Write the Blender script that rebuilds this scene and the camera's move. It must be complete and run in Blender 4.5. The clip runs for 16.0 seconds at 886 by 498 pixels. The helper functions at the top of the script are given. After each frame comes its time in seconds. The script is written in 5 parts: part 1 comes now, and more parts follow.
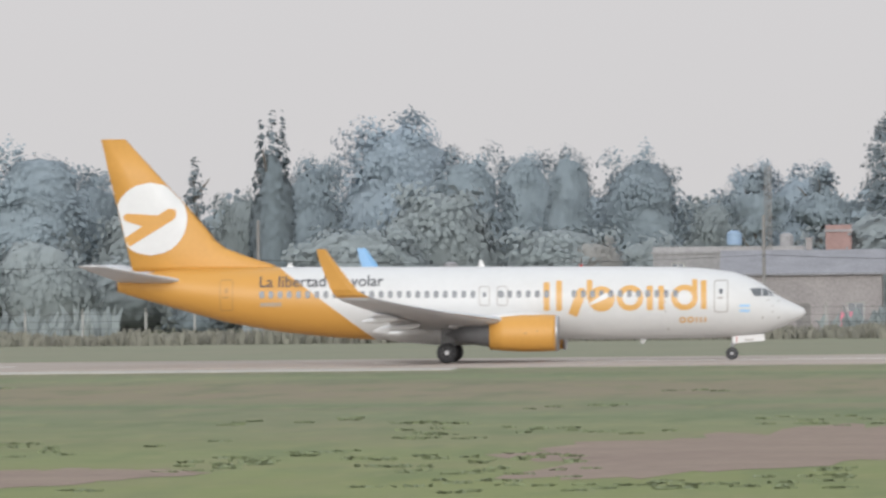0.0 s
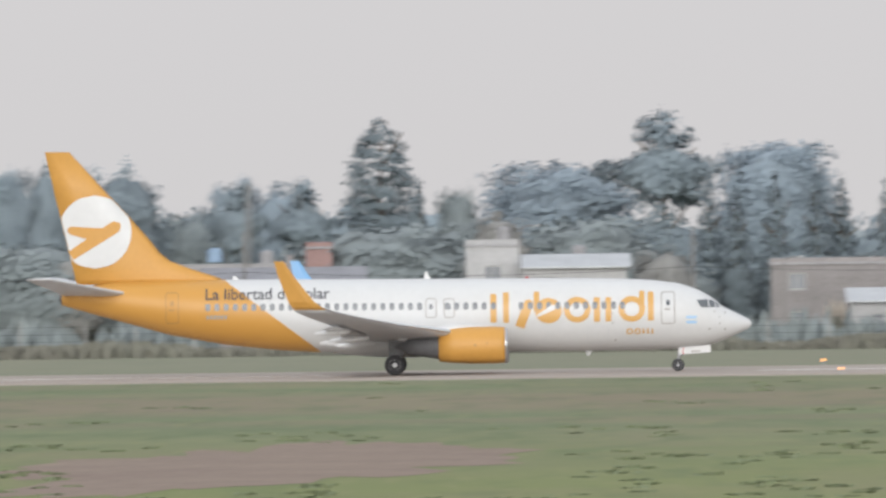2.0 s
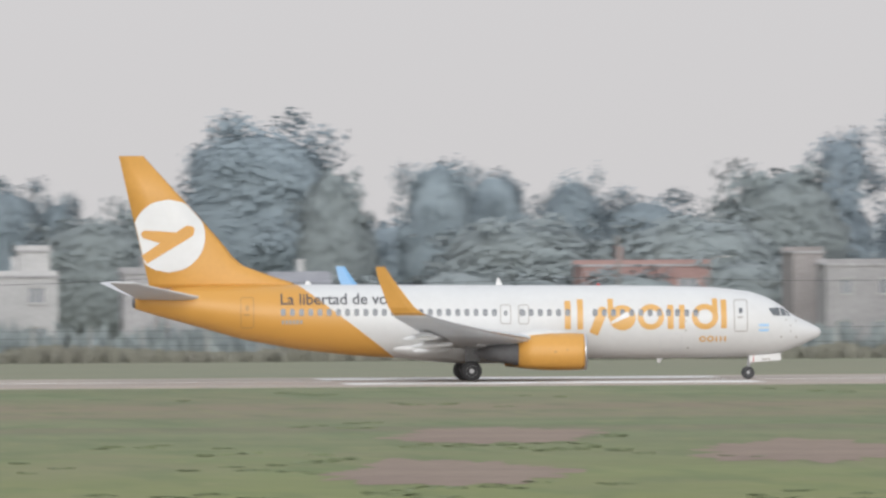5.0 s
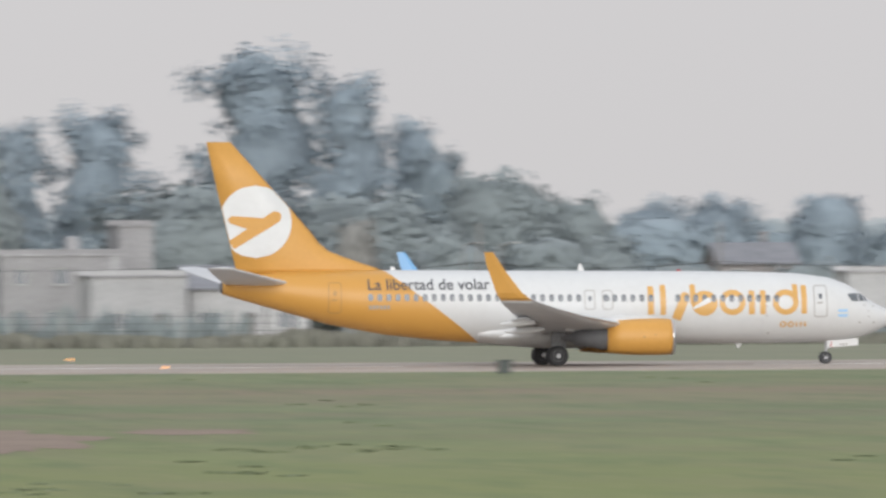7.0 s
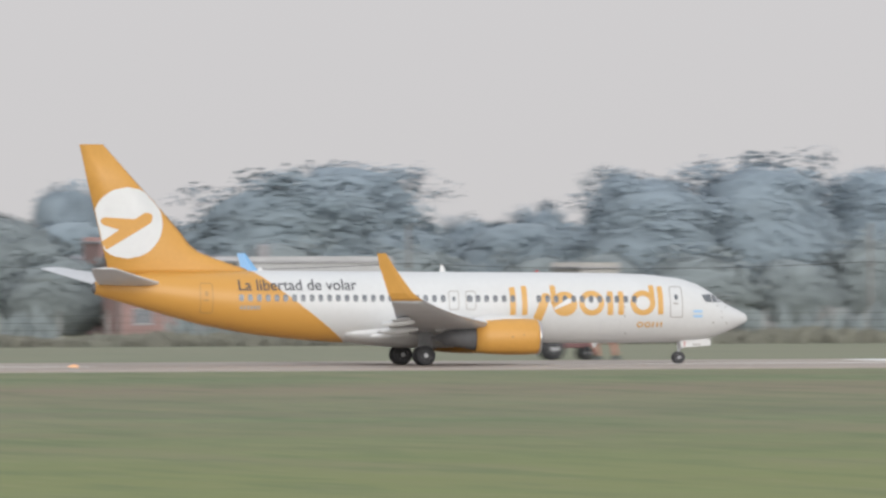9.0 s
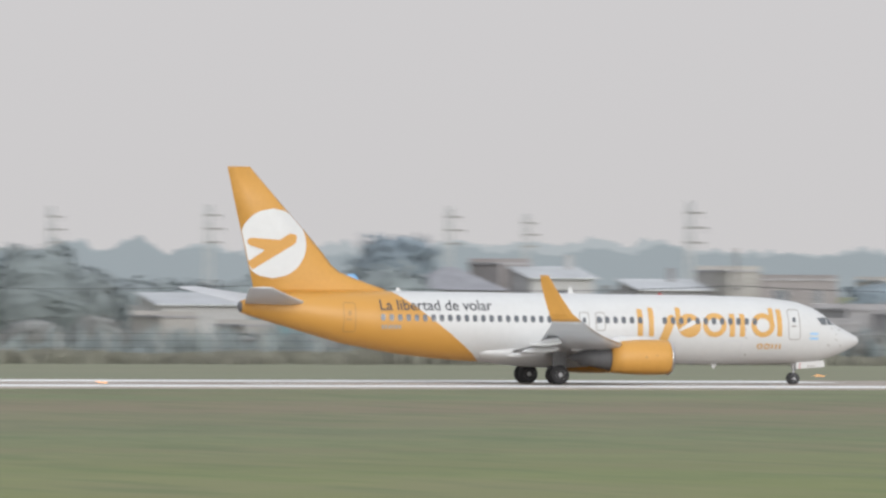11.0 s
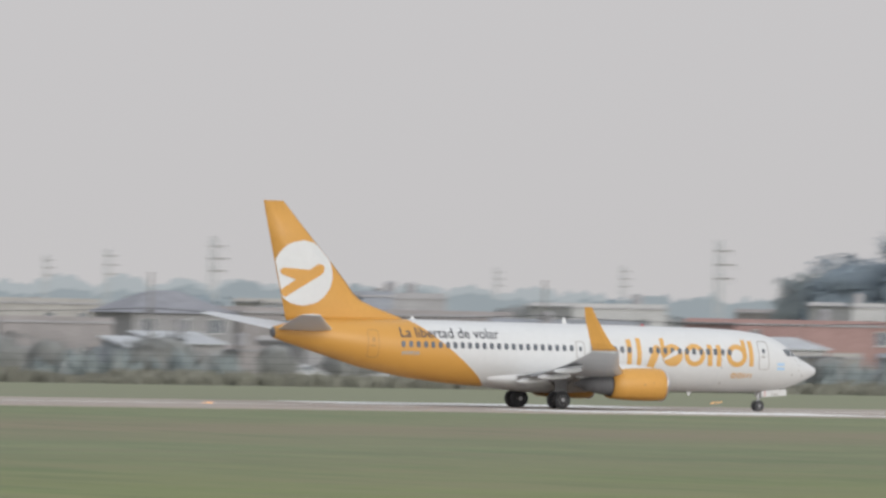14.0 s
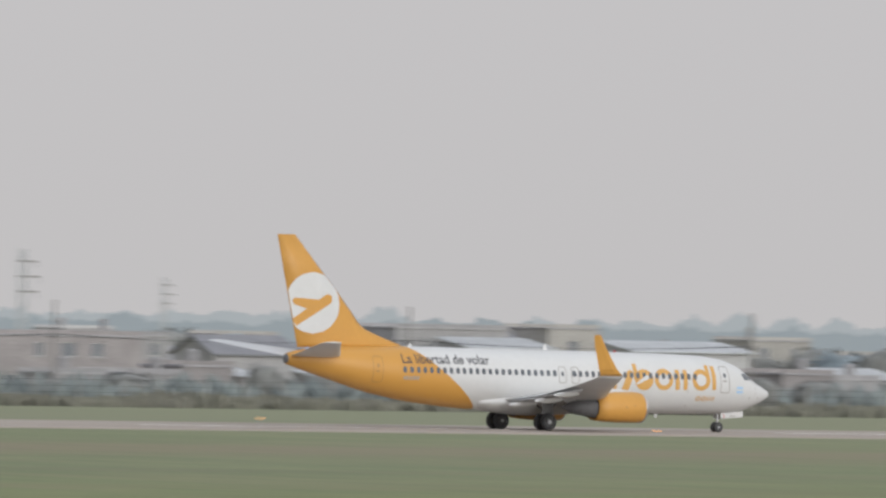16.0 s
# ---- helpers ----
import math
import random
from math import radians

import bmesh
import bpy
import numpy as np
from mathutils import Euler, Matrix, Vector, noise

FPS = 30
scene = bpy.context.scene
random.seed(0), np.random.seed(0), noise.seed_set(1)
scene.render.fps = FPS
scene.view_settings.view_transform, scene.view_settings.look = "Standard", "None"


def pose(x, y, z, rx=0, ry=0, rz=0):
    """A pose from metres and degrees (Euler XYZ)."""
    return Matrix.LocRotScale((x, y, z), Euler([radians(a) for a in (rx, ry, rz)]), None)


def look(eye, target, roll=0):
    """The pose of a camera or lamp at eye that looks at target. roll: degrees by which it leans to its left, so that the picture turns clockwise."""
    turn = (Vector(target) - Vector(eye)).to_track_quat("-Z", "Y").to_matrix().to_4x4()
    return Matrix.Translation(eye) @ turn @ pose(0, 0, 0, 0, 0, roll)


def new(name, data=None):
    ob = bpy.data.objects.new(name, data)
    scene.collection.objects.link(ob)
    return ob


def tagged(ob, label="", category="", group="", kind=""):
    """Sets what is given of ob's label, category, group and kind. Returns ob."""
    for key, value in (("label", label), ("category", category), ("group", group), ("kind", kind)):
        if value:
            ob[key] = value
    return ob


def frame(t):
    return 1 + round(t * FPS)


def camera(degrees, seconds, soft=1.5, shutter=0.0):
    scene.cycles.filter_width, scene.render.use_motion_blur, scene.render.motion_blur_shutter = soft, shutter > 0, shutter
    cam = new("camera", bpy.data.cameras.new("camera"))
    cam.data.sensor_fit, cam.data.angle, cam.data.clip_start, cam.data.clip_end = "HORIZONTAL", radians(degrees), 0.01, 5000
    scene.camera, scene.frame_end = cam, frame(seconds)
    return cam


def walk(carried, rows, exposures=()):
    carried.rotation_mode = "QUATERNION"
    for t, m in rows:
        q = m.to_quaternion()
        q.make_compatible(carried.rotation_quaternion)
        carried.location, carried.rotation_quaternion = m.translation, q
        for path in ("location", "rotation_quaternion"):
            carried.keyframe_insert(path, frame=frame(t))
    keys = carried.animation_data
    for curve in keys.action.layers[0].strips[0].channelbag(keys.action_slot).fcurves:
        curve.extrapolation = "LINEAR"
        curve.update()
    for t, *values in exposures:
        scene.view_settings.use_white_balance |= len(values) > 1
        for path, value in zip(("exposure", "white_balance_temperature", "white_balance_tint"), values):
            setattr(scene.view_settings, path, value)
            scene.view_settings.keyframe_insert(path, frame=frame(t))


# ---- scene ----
# ---------------------------------------------------------------- camera
EYE = (0.0, 0.0, 7.0)
RUNWAY_Y = 670.4          # centreline of the runway, which runs along x

cam = camera(4.183, 16.0, soft=2.6, shutter=0.55)


def aim(pan, tilt, roll):
    """Pan to the right of the runway's normal, tilt up, roll clockwise, in degrees."""
    a, e = radians(pan), radians(tilt)
    way = Vector((math.sin(a) * math.cos(e), math.cos(a) * math.cos(e), math.sin(e)))
    return look(EYE, Vector(EYE) + 100 * way, roll)


PAN = [
    (0.0, -3.087, -0.056, -0.608), (0.5, -2.829, -0.122, -0.544), (1.0, -2.267, -0.161, -0.716),
    (1.5, -1.595, -0.104, -0.551), (2.0, -0.633, -0.002, -0.766), (2.5, 0.013, 0.048, -0.621),
    (3.0, 0.661, 0.102, -0.545), (3.4, 1.265, 0.097, -0.53), (3.8, 1.894, 0.083, -0.491),
    (4.2, 2.543, 0.065, -0.44), (4.6, 3.225, 0.046, -0.387), (5.0, 3.948, 0.031, -0.344),
    (5.5, 4.924, 0.023, -0.321), (6.0, 5.873, -0.008, -0.144), (6.5, 6.827, -0.01, -0.241),
    (7.0, 7.845, -0.034, -0.291), (7.5, 9.538, -0.008, -0.242), (8.0, 11.034, -0.033, -0.174),
]
PAN_LATER = [
    (8.5, 12.23, -0.042, -0.227), (9.0, 13.457, -0.03, -0.172), (9.4, 14.385, -0.008, -0.071),
    (9.8, 15.304, 0.019, 0.053), (10.2, 16.243, 0.045, 0.173), (10.6, 17.236, 0.065, 0.265),
    (11.0, 18.312, 0.073, 0.301), (11.5, 19.886, -0.039, 0.548), (12.0, 21.317, -0.091, 0.691),
    (12.5, 22.681, 0.075, 0.764), (13.0, 24.082, 0.187, 1.041), (13.5, 25.543, 0.19, 0.935),
    (14.0, 27.003, 0.216, 1.132), (14.5, 28.304, 0.309, 0.97), (15.0, 29.923, 0.08, 0.992),
    (15.5, 31.462, 0.283, 1.081), (16.0, 32.852, 0.35, 1.089),
]
walk(cam, [(t, aim(p, e, r)) for t, p, e, r in PAN + PAN_LATER],
     exposures=[(0.0, 0.0), (8.0, -0.06), (12.5, -0.13), (16.0, -0.26)])

# ---------------------------------------------------------------- light: a bright, hazy overcast
SUN_AZ, SUN_EL = 184.0, 12.0      # degrees; behind the camera and a little to its left
world = bpy.data.worlds.new("overcast_sky")
scene.world = world
world.use_nodes = True
wn, wl = world.node_tree.nodes, world.node_tree.links
wn.clear()
w_out = wn.new("ShaderNodeOutputWorld")
w_back = wn.new("ShaderNodeBackground")
w_sky = wn.new("ShaderNodeTexSky")
w_sky.sky_type = "NISHITA"
w_sky.sun_disc = False
w_sky.sun_elevation = radians(SUN_EL)
w_sky.sun_rotation = radians(SUN_AZ)
w_sky.dust_density = 6.0
w_hsv = wn.new("ShaderNodeHueSaturation")
w_hsv.inputs["Saturation"].default_value = 0.15
w_hsv.inputs["Value"].default_value = 0.09
w_tc = wn.new("ShaderNodeTexCoord")
w_sep = wn.new("ShaderNodeSeparateXYZ")
w_ramp = wn.new("ShaderNodeValToRGB")       # cloud deck: brighter towards the zenith
w_ramp.color_ramp.elements[0].position, w_ramp.color_ramp.elements[0].color = 0.0, (0.698, 0.682, 0.688, 1)
w_ramp.color_ramp.elements[1].position, w_ramp.color_ramp.elements[1].color = 1.0, (0.95, 1.03, 1.15, 1)
w_mid = w_ramp.color_ramp.elements.new(0.05)
w_mid.color = (0.731, 0.717, 0.731, 1)
w_mix = wn.new("ShaderNodeMix")
w_mix.data_type = "RGBA"
w_mix.inputs["Factor"].default_value = 0.92
wl.new(w_tc.outputs["Generated"], w_sep.inputs[0])
wl.new(w_sep.outputs["Z"], w_ramp.inputs[0])
wl.new(w_sky.outputs[0], w_hsv.inputs["Color"])
wl.new(w_hsv.outputs[0], w_mix.inputs[6])
wl.new(w_ramp.outputs[0], w_mix.inputs[7])
wl.new(w_mix.outputs[2], w_back.inputs["Color"])
wl.new(w_back.outputs[0], w_out.inputs["Surface"])

sun = new("sun", bpy.data.lights.new("sun", "SUN"))
sun.data.energy = 2.7
sun.data.angle = radians(45)
sun.data.color = (1.0, 0.985, 0.96)
sa, se = radians(SUN_AZ), radians(SUN_EL)
sun.matrix_world = look((math.sin(sa) * math.cos(se) * 500, math.cos(sa) * math.cos(se) * 500, math.sin(se) * 500), (0, 0, 0))


# ---------------------------------------------------------------- materials
def mat(name, color, rough=0.6, metal=0.0, var=0.12, scale=1.5, fine=12.0, bump=0.0, spec=0.5, island=0.0, tint=None, each=0.0):
    """A surface with stains at a large scale and grain at a fine one, in metres."""
    m = bpy.data.materials.new(name)
    m.use_nodes = True
    n, l = m.node_tree.nodes, m.node_tree.links
    b = n["Principled BSDF"]
    b.inputs["Roughness"].default_value = rough
    b.inputs["Metallic"].default_value = metal
    b.inputs["Specular IOR Level"].default_value = spec
    tc = n.new("ShaderNodeTexCoord")
    big, small = n.new("ShaderNodeTexNoise"), n.new("ShaderNodeTexNoise")
    big.inputs["Scale"].default_value, small.inputs["Scale"].default_value = scale, fine
    big.inputs["Detail"].default_value, small.inputs["Detail"].default_value = 5, 3
    l.new(tc.outputs["Object"], big.inputs["Vector"])
    l.new(tc.outputs["Object"], small.inputs["Vector"])
    add = n.new("ShaderNodeMath")
    add.operation = "ADD"
    l.new(big.outputs["Fac"], add.inputs[0])
    l.new(small.outputs["Fac"], add.inputs[1])
    span = n.new("ShaderNodeMapRange")
    span.inputs["From Min"].default_value, span.inputs["From Max"].default_value = 0.65, 1.35
    span.inputs["To Min"].default_value, span.inputs["To Max"].default_value = 1 - var, 1 + var
    l.new(add.outputs[0], span.inputs["Value"])
    last = span.outputs[0]
    for amount, node, sock in ((island, "ShaderNodeNewGeometry", "Random Per Island"), (each, "ShaderNodeObjectInfo", "Random")):
        if amount:
            g = n.new(node)
            r = n.new("ShaderNodeMapRange")
            r.inputs["To Min"].default_value, r.inputs["To Max"].default_value = 1 - amount, 1 + amount
            l.new(g.outputs[sock], r.inputs["Value"])
            mu = n.new("ShaderNodeMath")
            mu.operation = "MULTIPLY"
            l.new(last, mu.inputs[0])
            l.new(r.outputs[0], mu.inputs[1])
            last = mu.outputs[0]
    vm = n.new("ShaderNodeVectorMath")
    vm.operation = "SCALE"
    if tint:
        mx = n.new("ShaderNodeMix")
        mx.data_type = "RGBA"
        mx.inputs[6].default_value, mx.inputs[7].default_value = (*color, 1), (*tint, 1)
        l.new(big.outputs["Fac"], mx.inputs["Factor"])
        l.new(mx.outputs[2], vm.inputs[0])
    else:
        vm.inputs[0].default_value = color
    l.new(last, vm.inputs["Scale"])
    l.new(vm.outputs[0], b.inputs["Base Color"])
    if bump:
        bp = n.new("ShaderNodeBump")
        bp.inputs["Strength"].default_value, bp.inputs["Distance"].default_value = bump, 0.05
        l.new(small.outputs["Fac"], bp.inputs["Height"])
        l.new(bp.outputs[0], b.inputs["Normal"])
    return m


ORANGE, WHITE = (0.56, 0.285, 0.06), (0.60, 0.60, 0.595)
M_WHITE = mat("white_aircraft_paint", WHITE, 0.32, var=0.03, scale=0.5, fine=3)
M_ORANGE = mat("orange_aircraft_paint", ORANGE, 0.5, var=0.05, scale=0.6, fine=4)
M_BLUE = mat("blue_aircraft_paint", (0.17, 0.36, 0.60), 0.4, var=0.05)
M_GREY = mat("grey_aircraft_paint", (0.57, 0.575, 0.585), 0.4, var=0.08, scale=0.7)
M_LOGO = mat("orange_decal", (0.60, 0.34, 0.10), 0.4, var=0.04)
M_SLOGAN = mat("dark_grey_decal", (0.06, 0.06, 0.07), 0.45, var=0.05)
M_SEAM = mat("panel_seam", (0.34, 0.32, 0.30), 0.6, var=0.1)
M_CABINWIN = mat("cabin_window_glass", (0.125, 0.135, 0.15), 0.15, var=0.1)
M_COCKPIT = mat("cockpit_glass", (0.13, 0.14, 0.15), 0.08, var=0.05)
M_METAL = mat("bare_metal", (0.55, 0.55, 0.56), 0.3, 0.9, var=0.08)
# main gear darker than the nose gear: underwing shade put into the paint
M_GEAR = mat("shaded_grey_gear_paint", (0.20, 0.20, 0.205), 0.6, var=0.2, scale=2)
M_DARKMETAL = mat("heat_stained_metal", (0.115, 0.115, 0.12), 0.65, 0.0, var=0.2, scale=2)
M_RUBBER = mat("tyre_rubber", (0.045, 0.045, 0.048), 0.8, var=0.15, scale=3)
M_RIM = mat("wheel_rim_paint", (0.45, 0.45, 0.46), 0.4, 0.4, var=0.1)
M_RED = mat("red_lens", (0.5, 0.02, 0.02), 0.15, var=0.02)
M_FLAGBLUE = mat("pale_blue_decal", (0.30, 0.52, 0.75), 0.4, var=0.03)
# Building tones pulled together in the base colours to imitate distance haze.
M_CONCRETE = mat("grey_concrete_wall", (0.315, 0.308, 0.312), 0.85, var=0.22, scale=0.35, fine=3, bump=0.3, each=0.12)
M_PLASTER = mat("whitewashed_wall", (0.43, 0.425, 0.425), 0.85, var=0.16, scale=0.4, fine=3, bump=0.2, each=0.08)
M_BRICK = mat("brown_brick_wall", (0.275, 0.255, 0.252), 0.9, var=0.25, scale=0.5, fine=5, bump=0.4, each=0.1)
M_REDWALL = mat("red_painted_wall", (0.315, 0.205, 0.19), 0.85, var=0.2, scale=0.4, fine=3, bump=0.2)
M_BEIGE = mat("beige_rendered_wall", (0.36, 0.345, 0.325), 0.85, var=0.18, scale=0.4, fine=3, bump=0.2, each=0.08)
M_ROOFDARK = mat("dark_tile_roof", (0.25, 0.25, 0.268), 0.8, var=0.2, scale=0.8, fine=6, bump=0.4, each=0.12)
M_SHEET = mat("pale_sheet_roof", (0.48, 0.49, 0.50), 0.5, 0.1, var=0.15, scale=0.5, fine=4, each=0.08)
M_TEAL = mat("muted_teal_wall", (0.20, 0.31, 0.33), 0.85, var=0.18, scale=0.4, fine=3, bump=0.2)
M_SLATE = mat("blue_grey_wall", (0.265, 0.28, 0.31), 0.85, var=0.2, scale=0.4, fine=3, bump=0.2, each=0.12)
M_GLASS = mat("hazed_window_glass", (0.17, 0.18, 0.20), 0.2, var=0.15)
M_FRAME = mat("window_frame_paint", (0.5, 0.5, 0.48), 0.6, var=0.1)
M_DOOR = mat("hazed_door_paint", (0.20, 0.19, 0.185), 0.7, var=0.2)
M_BARK = mat("grey_bark", (0.13, 0.11, 0.09), 0.95, var=0.3, scale=2, fine=9, bump=0.5)
M_POLE = mat("weathered_pole", (0.24, 0.23, 0.22), 0.85, var=0.2, scale=1)
# pylon steel made paler in its colour, in place of distance haze
M_PYLON = mat("hazed_pylon_steel", (0.42, 0.43, 0.44), 0.6, 0.1, var=0.12, scale=0.6)
M_POST = mat("concrete_post", (0.34, 0.335, 0.32), 0.9, var=0.15)
M_CABLE = mat("black_cable", (0.06, 0.06, 0.065), 0.7, var=0.1)
M_MARK = mat("white_runway_paint", (0.80, 0.80, 0.78), 0.7, var=0.12, scale=0.12, fine=1.5)
M_TRACTOR = mat("dull_maroon_paint", (0.22, 0.11, 0.11), 0.6, var=0.2)
M_SAFETY = mat("safety_orange_fabric", (0.48, 0.22, 0.17), 0.8, var=0.12)
M_BOX = mat("dark_green_box_paint", (0.06, 0.07, 0.065), 0.6, var=0.15)
M_PINK = mat("faded_pink_tarp", (0.62, 0.22, 0.28), 0.7, var=0.12)
M_CAR = mat("silver_car_paint", (0.55, 0.56, 0.57), 0.25, 0.3, var=0.04)


def foliage(name, color, tint, through_light=0.18, var=0.10):
    """Leaves: matt, letting part of the light through, uneven from clump to clump."""
    m = mat(name, color, 0.8, var=var, scale=0.15, fine=0.9, island=0.05, tint=tint, each=0.07, spec=0.15)
    n, l = m.node_tree.nodes, m.node_tree.links
    b, out = n["Principled BSDF"], n["Material Output"]
    b.inputs["Sheen Weight"].default_value = 0.12       # pale lift that imitates haze on the leaves
    b.inputs["Sheen Roughness"].default_value = 0.9
    t = n.new("ShaderNodeBsdfTranslucent")
    src = b.inputs["Base Color"].links[0].from_socket
    l.new(src, t.inputs["Color"])
    mx = n.new("ShaderNodeMixShader")
    mx.inputs[0].default_value = through_light
    l.new(b.outputs[0], mx.inputs[1])
    l.new(t.outputs[0], mx.inputs[2])
    l.new(mx.outputs[0], out.inputs["Surface"])
    return m


# Leaf colours lifted and blued: distance haze painted in, palest for far trees.
M_LEAF = foliage("hazed_broad_leaves", (0.272, 0.332, 0.382), (0.284, 0.336, 0.352))
M_LEAFDARK = foliage("hazed_dark_needles", (0.196, 0.242, 0.276), (0.204, 0.246, 0.258))
M_LEAFPALE = foliage("hazed_pale_leaves", (0.306, 0.370, 0.428), (0.314, 0.374, 0.412))
M_LEAFNEAR = foliage("hazed_olive_leaves", (0.252, 0.298, 0.320), (0.280, 0.304, 0.286))
# shrub leaves greyed in their base colour, again standing in for haze
M_LEAFGREY = foliage("hazed_shrub_leaves", (0.262, 0.272, 0.268), (0.278, 0.272, 0.250))
M_LEAFTAN = foliage("hazed_tan_leaves", (0.315, 0.305, 0.295), (0.30, 0.30, 0.275))
M_PLUME = foliage("pale_grass_plumes", (0.42, 0.36, 0.31), (0.38, 0.34, 0.28))
M_SHRUB = foliage("dry_shrub_leaves", (0.23, 0.215, 0.18), (0.20, 0.205, 0.16), 0.15, 0.2)
M_BLADE = foliage("grass_blades", (0.165, 0.205, 0.105), (0.19, 0.215, 0.11), 0.12, 0.2)


def livery():
    """White fuselage, orange aft of a slanting edge."""
    m = mat("white_and_orange_livery", WHITE, 0.45, var=0.03, scale=0.5, fine=3)
    n, l = m.node_tree.nodes, m.node_tree.links
    b = n["Principled BSDF"]
    old = b.inputs["Base Color"].links[0].from_socket
    tc, sep = n.new("ShaderNodeTexCoord"), n.new("ShaderNodeSeparateXYZ")
    l.new(tc.outputs["Object"], sep.inputs[0])
    k = n.new("ShaderNodeMath")
    k.operation, k.inputs[1].default_value = "MULTIPLY_ADD", 1.31
    l.new(sep.outputs["Z"], k.inputs[0])
    l.new(sep.outputs["X"], k.inputs[2])
    less = n.new("ShaderNodeMath")
    less.operation, less.inputs[1].default_value = "LESS_THAN", -24.9 + 5.3 * 1.31
    l.new(k.outputs[0], less.inputs[0])
    mx = n.new("ShaderNodeMix")
    mx.data_type = "RGBA"
    mx.inputs[7].default_value = (*ORANGE, 1)
    l.new(less.outputs[0], mx.inputs["Factor"])
    l.new(old, mx.inputs[6])
    l.new(mx.outputs[2], b.inputs["Base Color"])
    return m


M_LIVERY = livery()


# ---------------------------------------------------------------- mesh helpers
def mesh_of(name, bm, material, smooth=False):
    me = bpy.data.meshes.new(name)
    bm.normal_update()
    bm.to_mesh(me)
    bm.free()
    for m in material if isinstance(material, (list, tuple)) else (material,):
        me.materials.append(m)
    if smooth:
        me.polygons.foreach_set("use_smooth", [True] * len(me.polygons))
    return me


def part(name, bm, material, parent, label="", smooth=False):
    """Links a bmesh as one mesh object under a thing or a part."""
    ob = new(name, mesh_of(name, bm, material, smooth))
    ob.parent = parent
    return tagged(ob, label)


def shared(name, me, parent, m=None, label=""):
    ob = new(name, me)
    ob.parent = parent
    if m is not None:
        ob.matrix_basis = m
    return tagged(ob, label)


def thing(name, m, label, category, group="", kind=""):
    ob = new(name)
    ob.matrix_basis = m
    ob.empty_display_size = 0.3
    return tagged(ob, label, category, group, kind)


def box(bm, x0, x1, y0, y1, z0, z1, bevel=0.0):
    made = bmesh.ops.create_cube(bm, size=1)["verts"]
    bmesh.ops.scale(bm, vec=(x1 - x0, y1 - y0, z1 - z0), verts=made)
    bmesh.ops.translate(bm, vec=((x0 + x1) / 2, (y0 + y1) / 2, (z0 + z1) / 2), verts=made)
    if bevel:
        bmesh.ops.bevel(bm, geom=list({e for v in made for e in v.link_edges}), offset=bevel, segments=2, affect="EDGES", profile=0.5)
    return bm


def rod(bm, a, b, r0, r1=None, n=8):
    """A tapered rod from a to b."""
    a, b = Vector(a), Vector(b)
    made = bmesh.ops.create_cone(bm, cap_ends=True, segments=n, radius1=r0, radius2=r0 if r1 is None else r1, depth=(b - a).length)["verts"]
    m = Matrix.Translation((a + b) / 2) @ (b - a).to_track_quat("Z", "Y").to_matrix().to_4x4()
    bmesh.ops.transform(bm, matrix=m, verts=made)
    return bm


def loft(bm, rings, close_ends=True):
    """Skin over rings of equally many points."""
    vs = [[bm.verts.new(p) for p in ring] for ring in rings]
    n = len(vs[0])
    for a, b in zip(vs, vs[1:]):
        for i in range(n):
            bm.faces.new((a[i], a[(i + 1) % n], b[(i + 1) % n], b[i]))
    if close_ends:
        bm.faces.new(vs[0][::-1])
        bm.faces.new(vs[-1])
    bmesh.ops.recalc_face_normals(bm, faces=bm.faces)
    return bm


def spin_x(bm, profile, n=40, y=0.0, z=0.0):
    """A body turned about an axis along x, from (x, radius) pairs."""
    return loft(bm, [[(x, y + r * math.cos(2 * math.pi * k / n), z + r * math.sin(2 * math.pi * k / n)) for k in range(n)]
                     for x, r in profile])


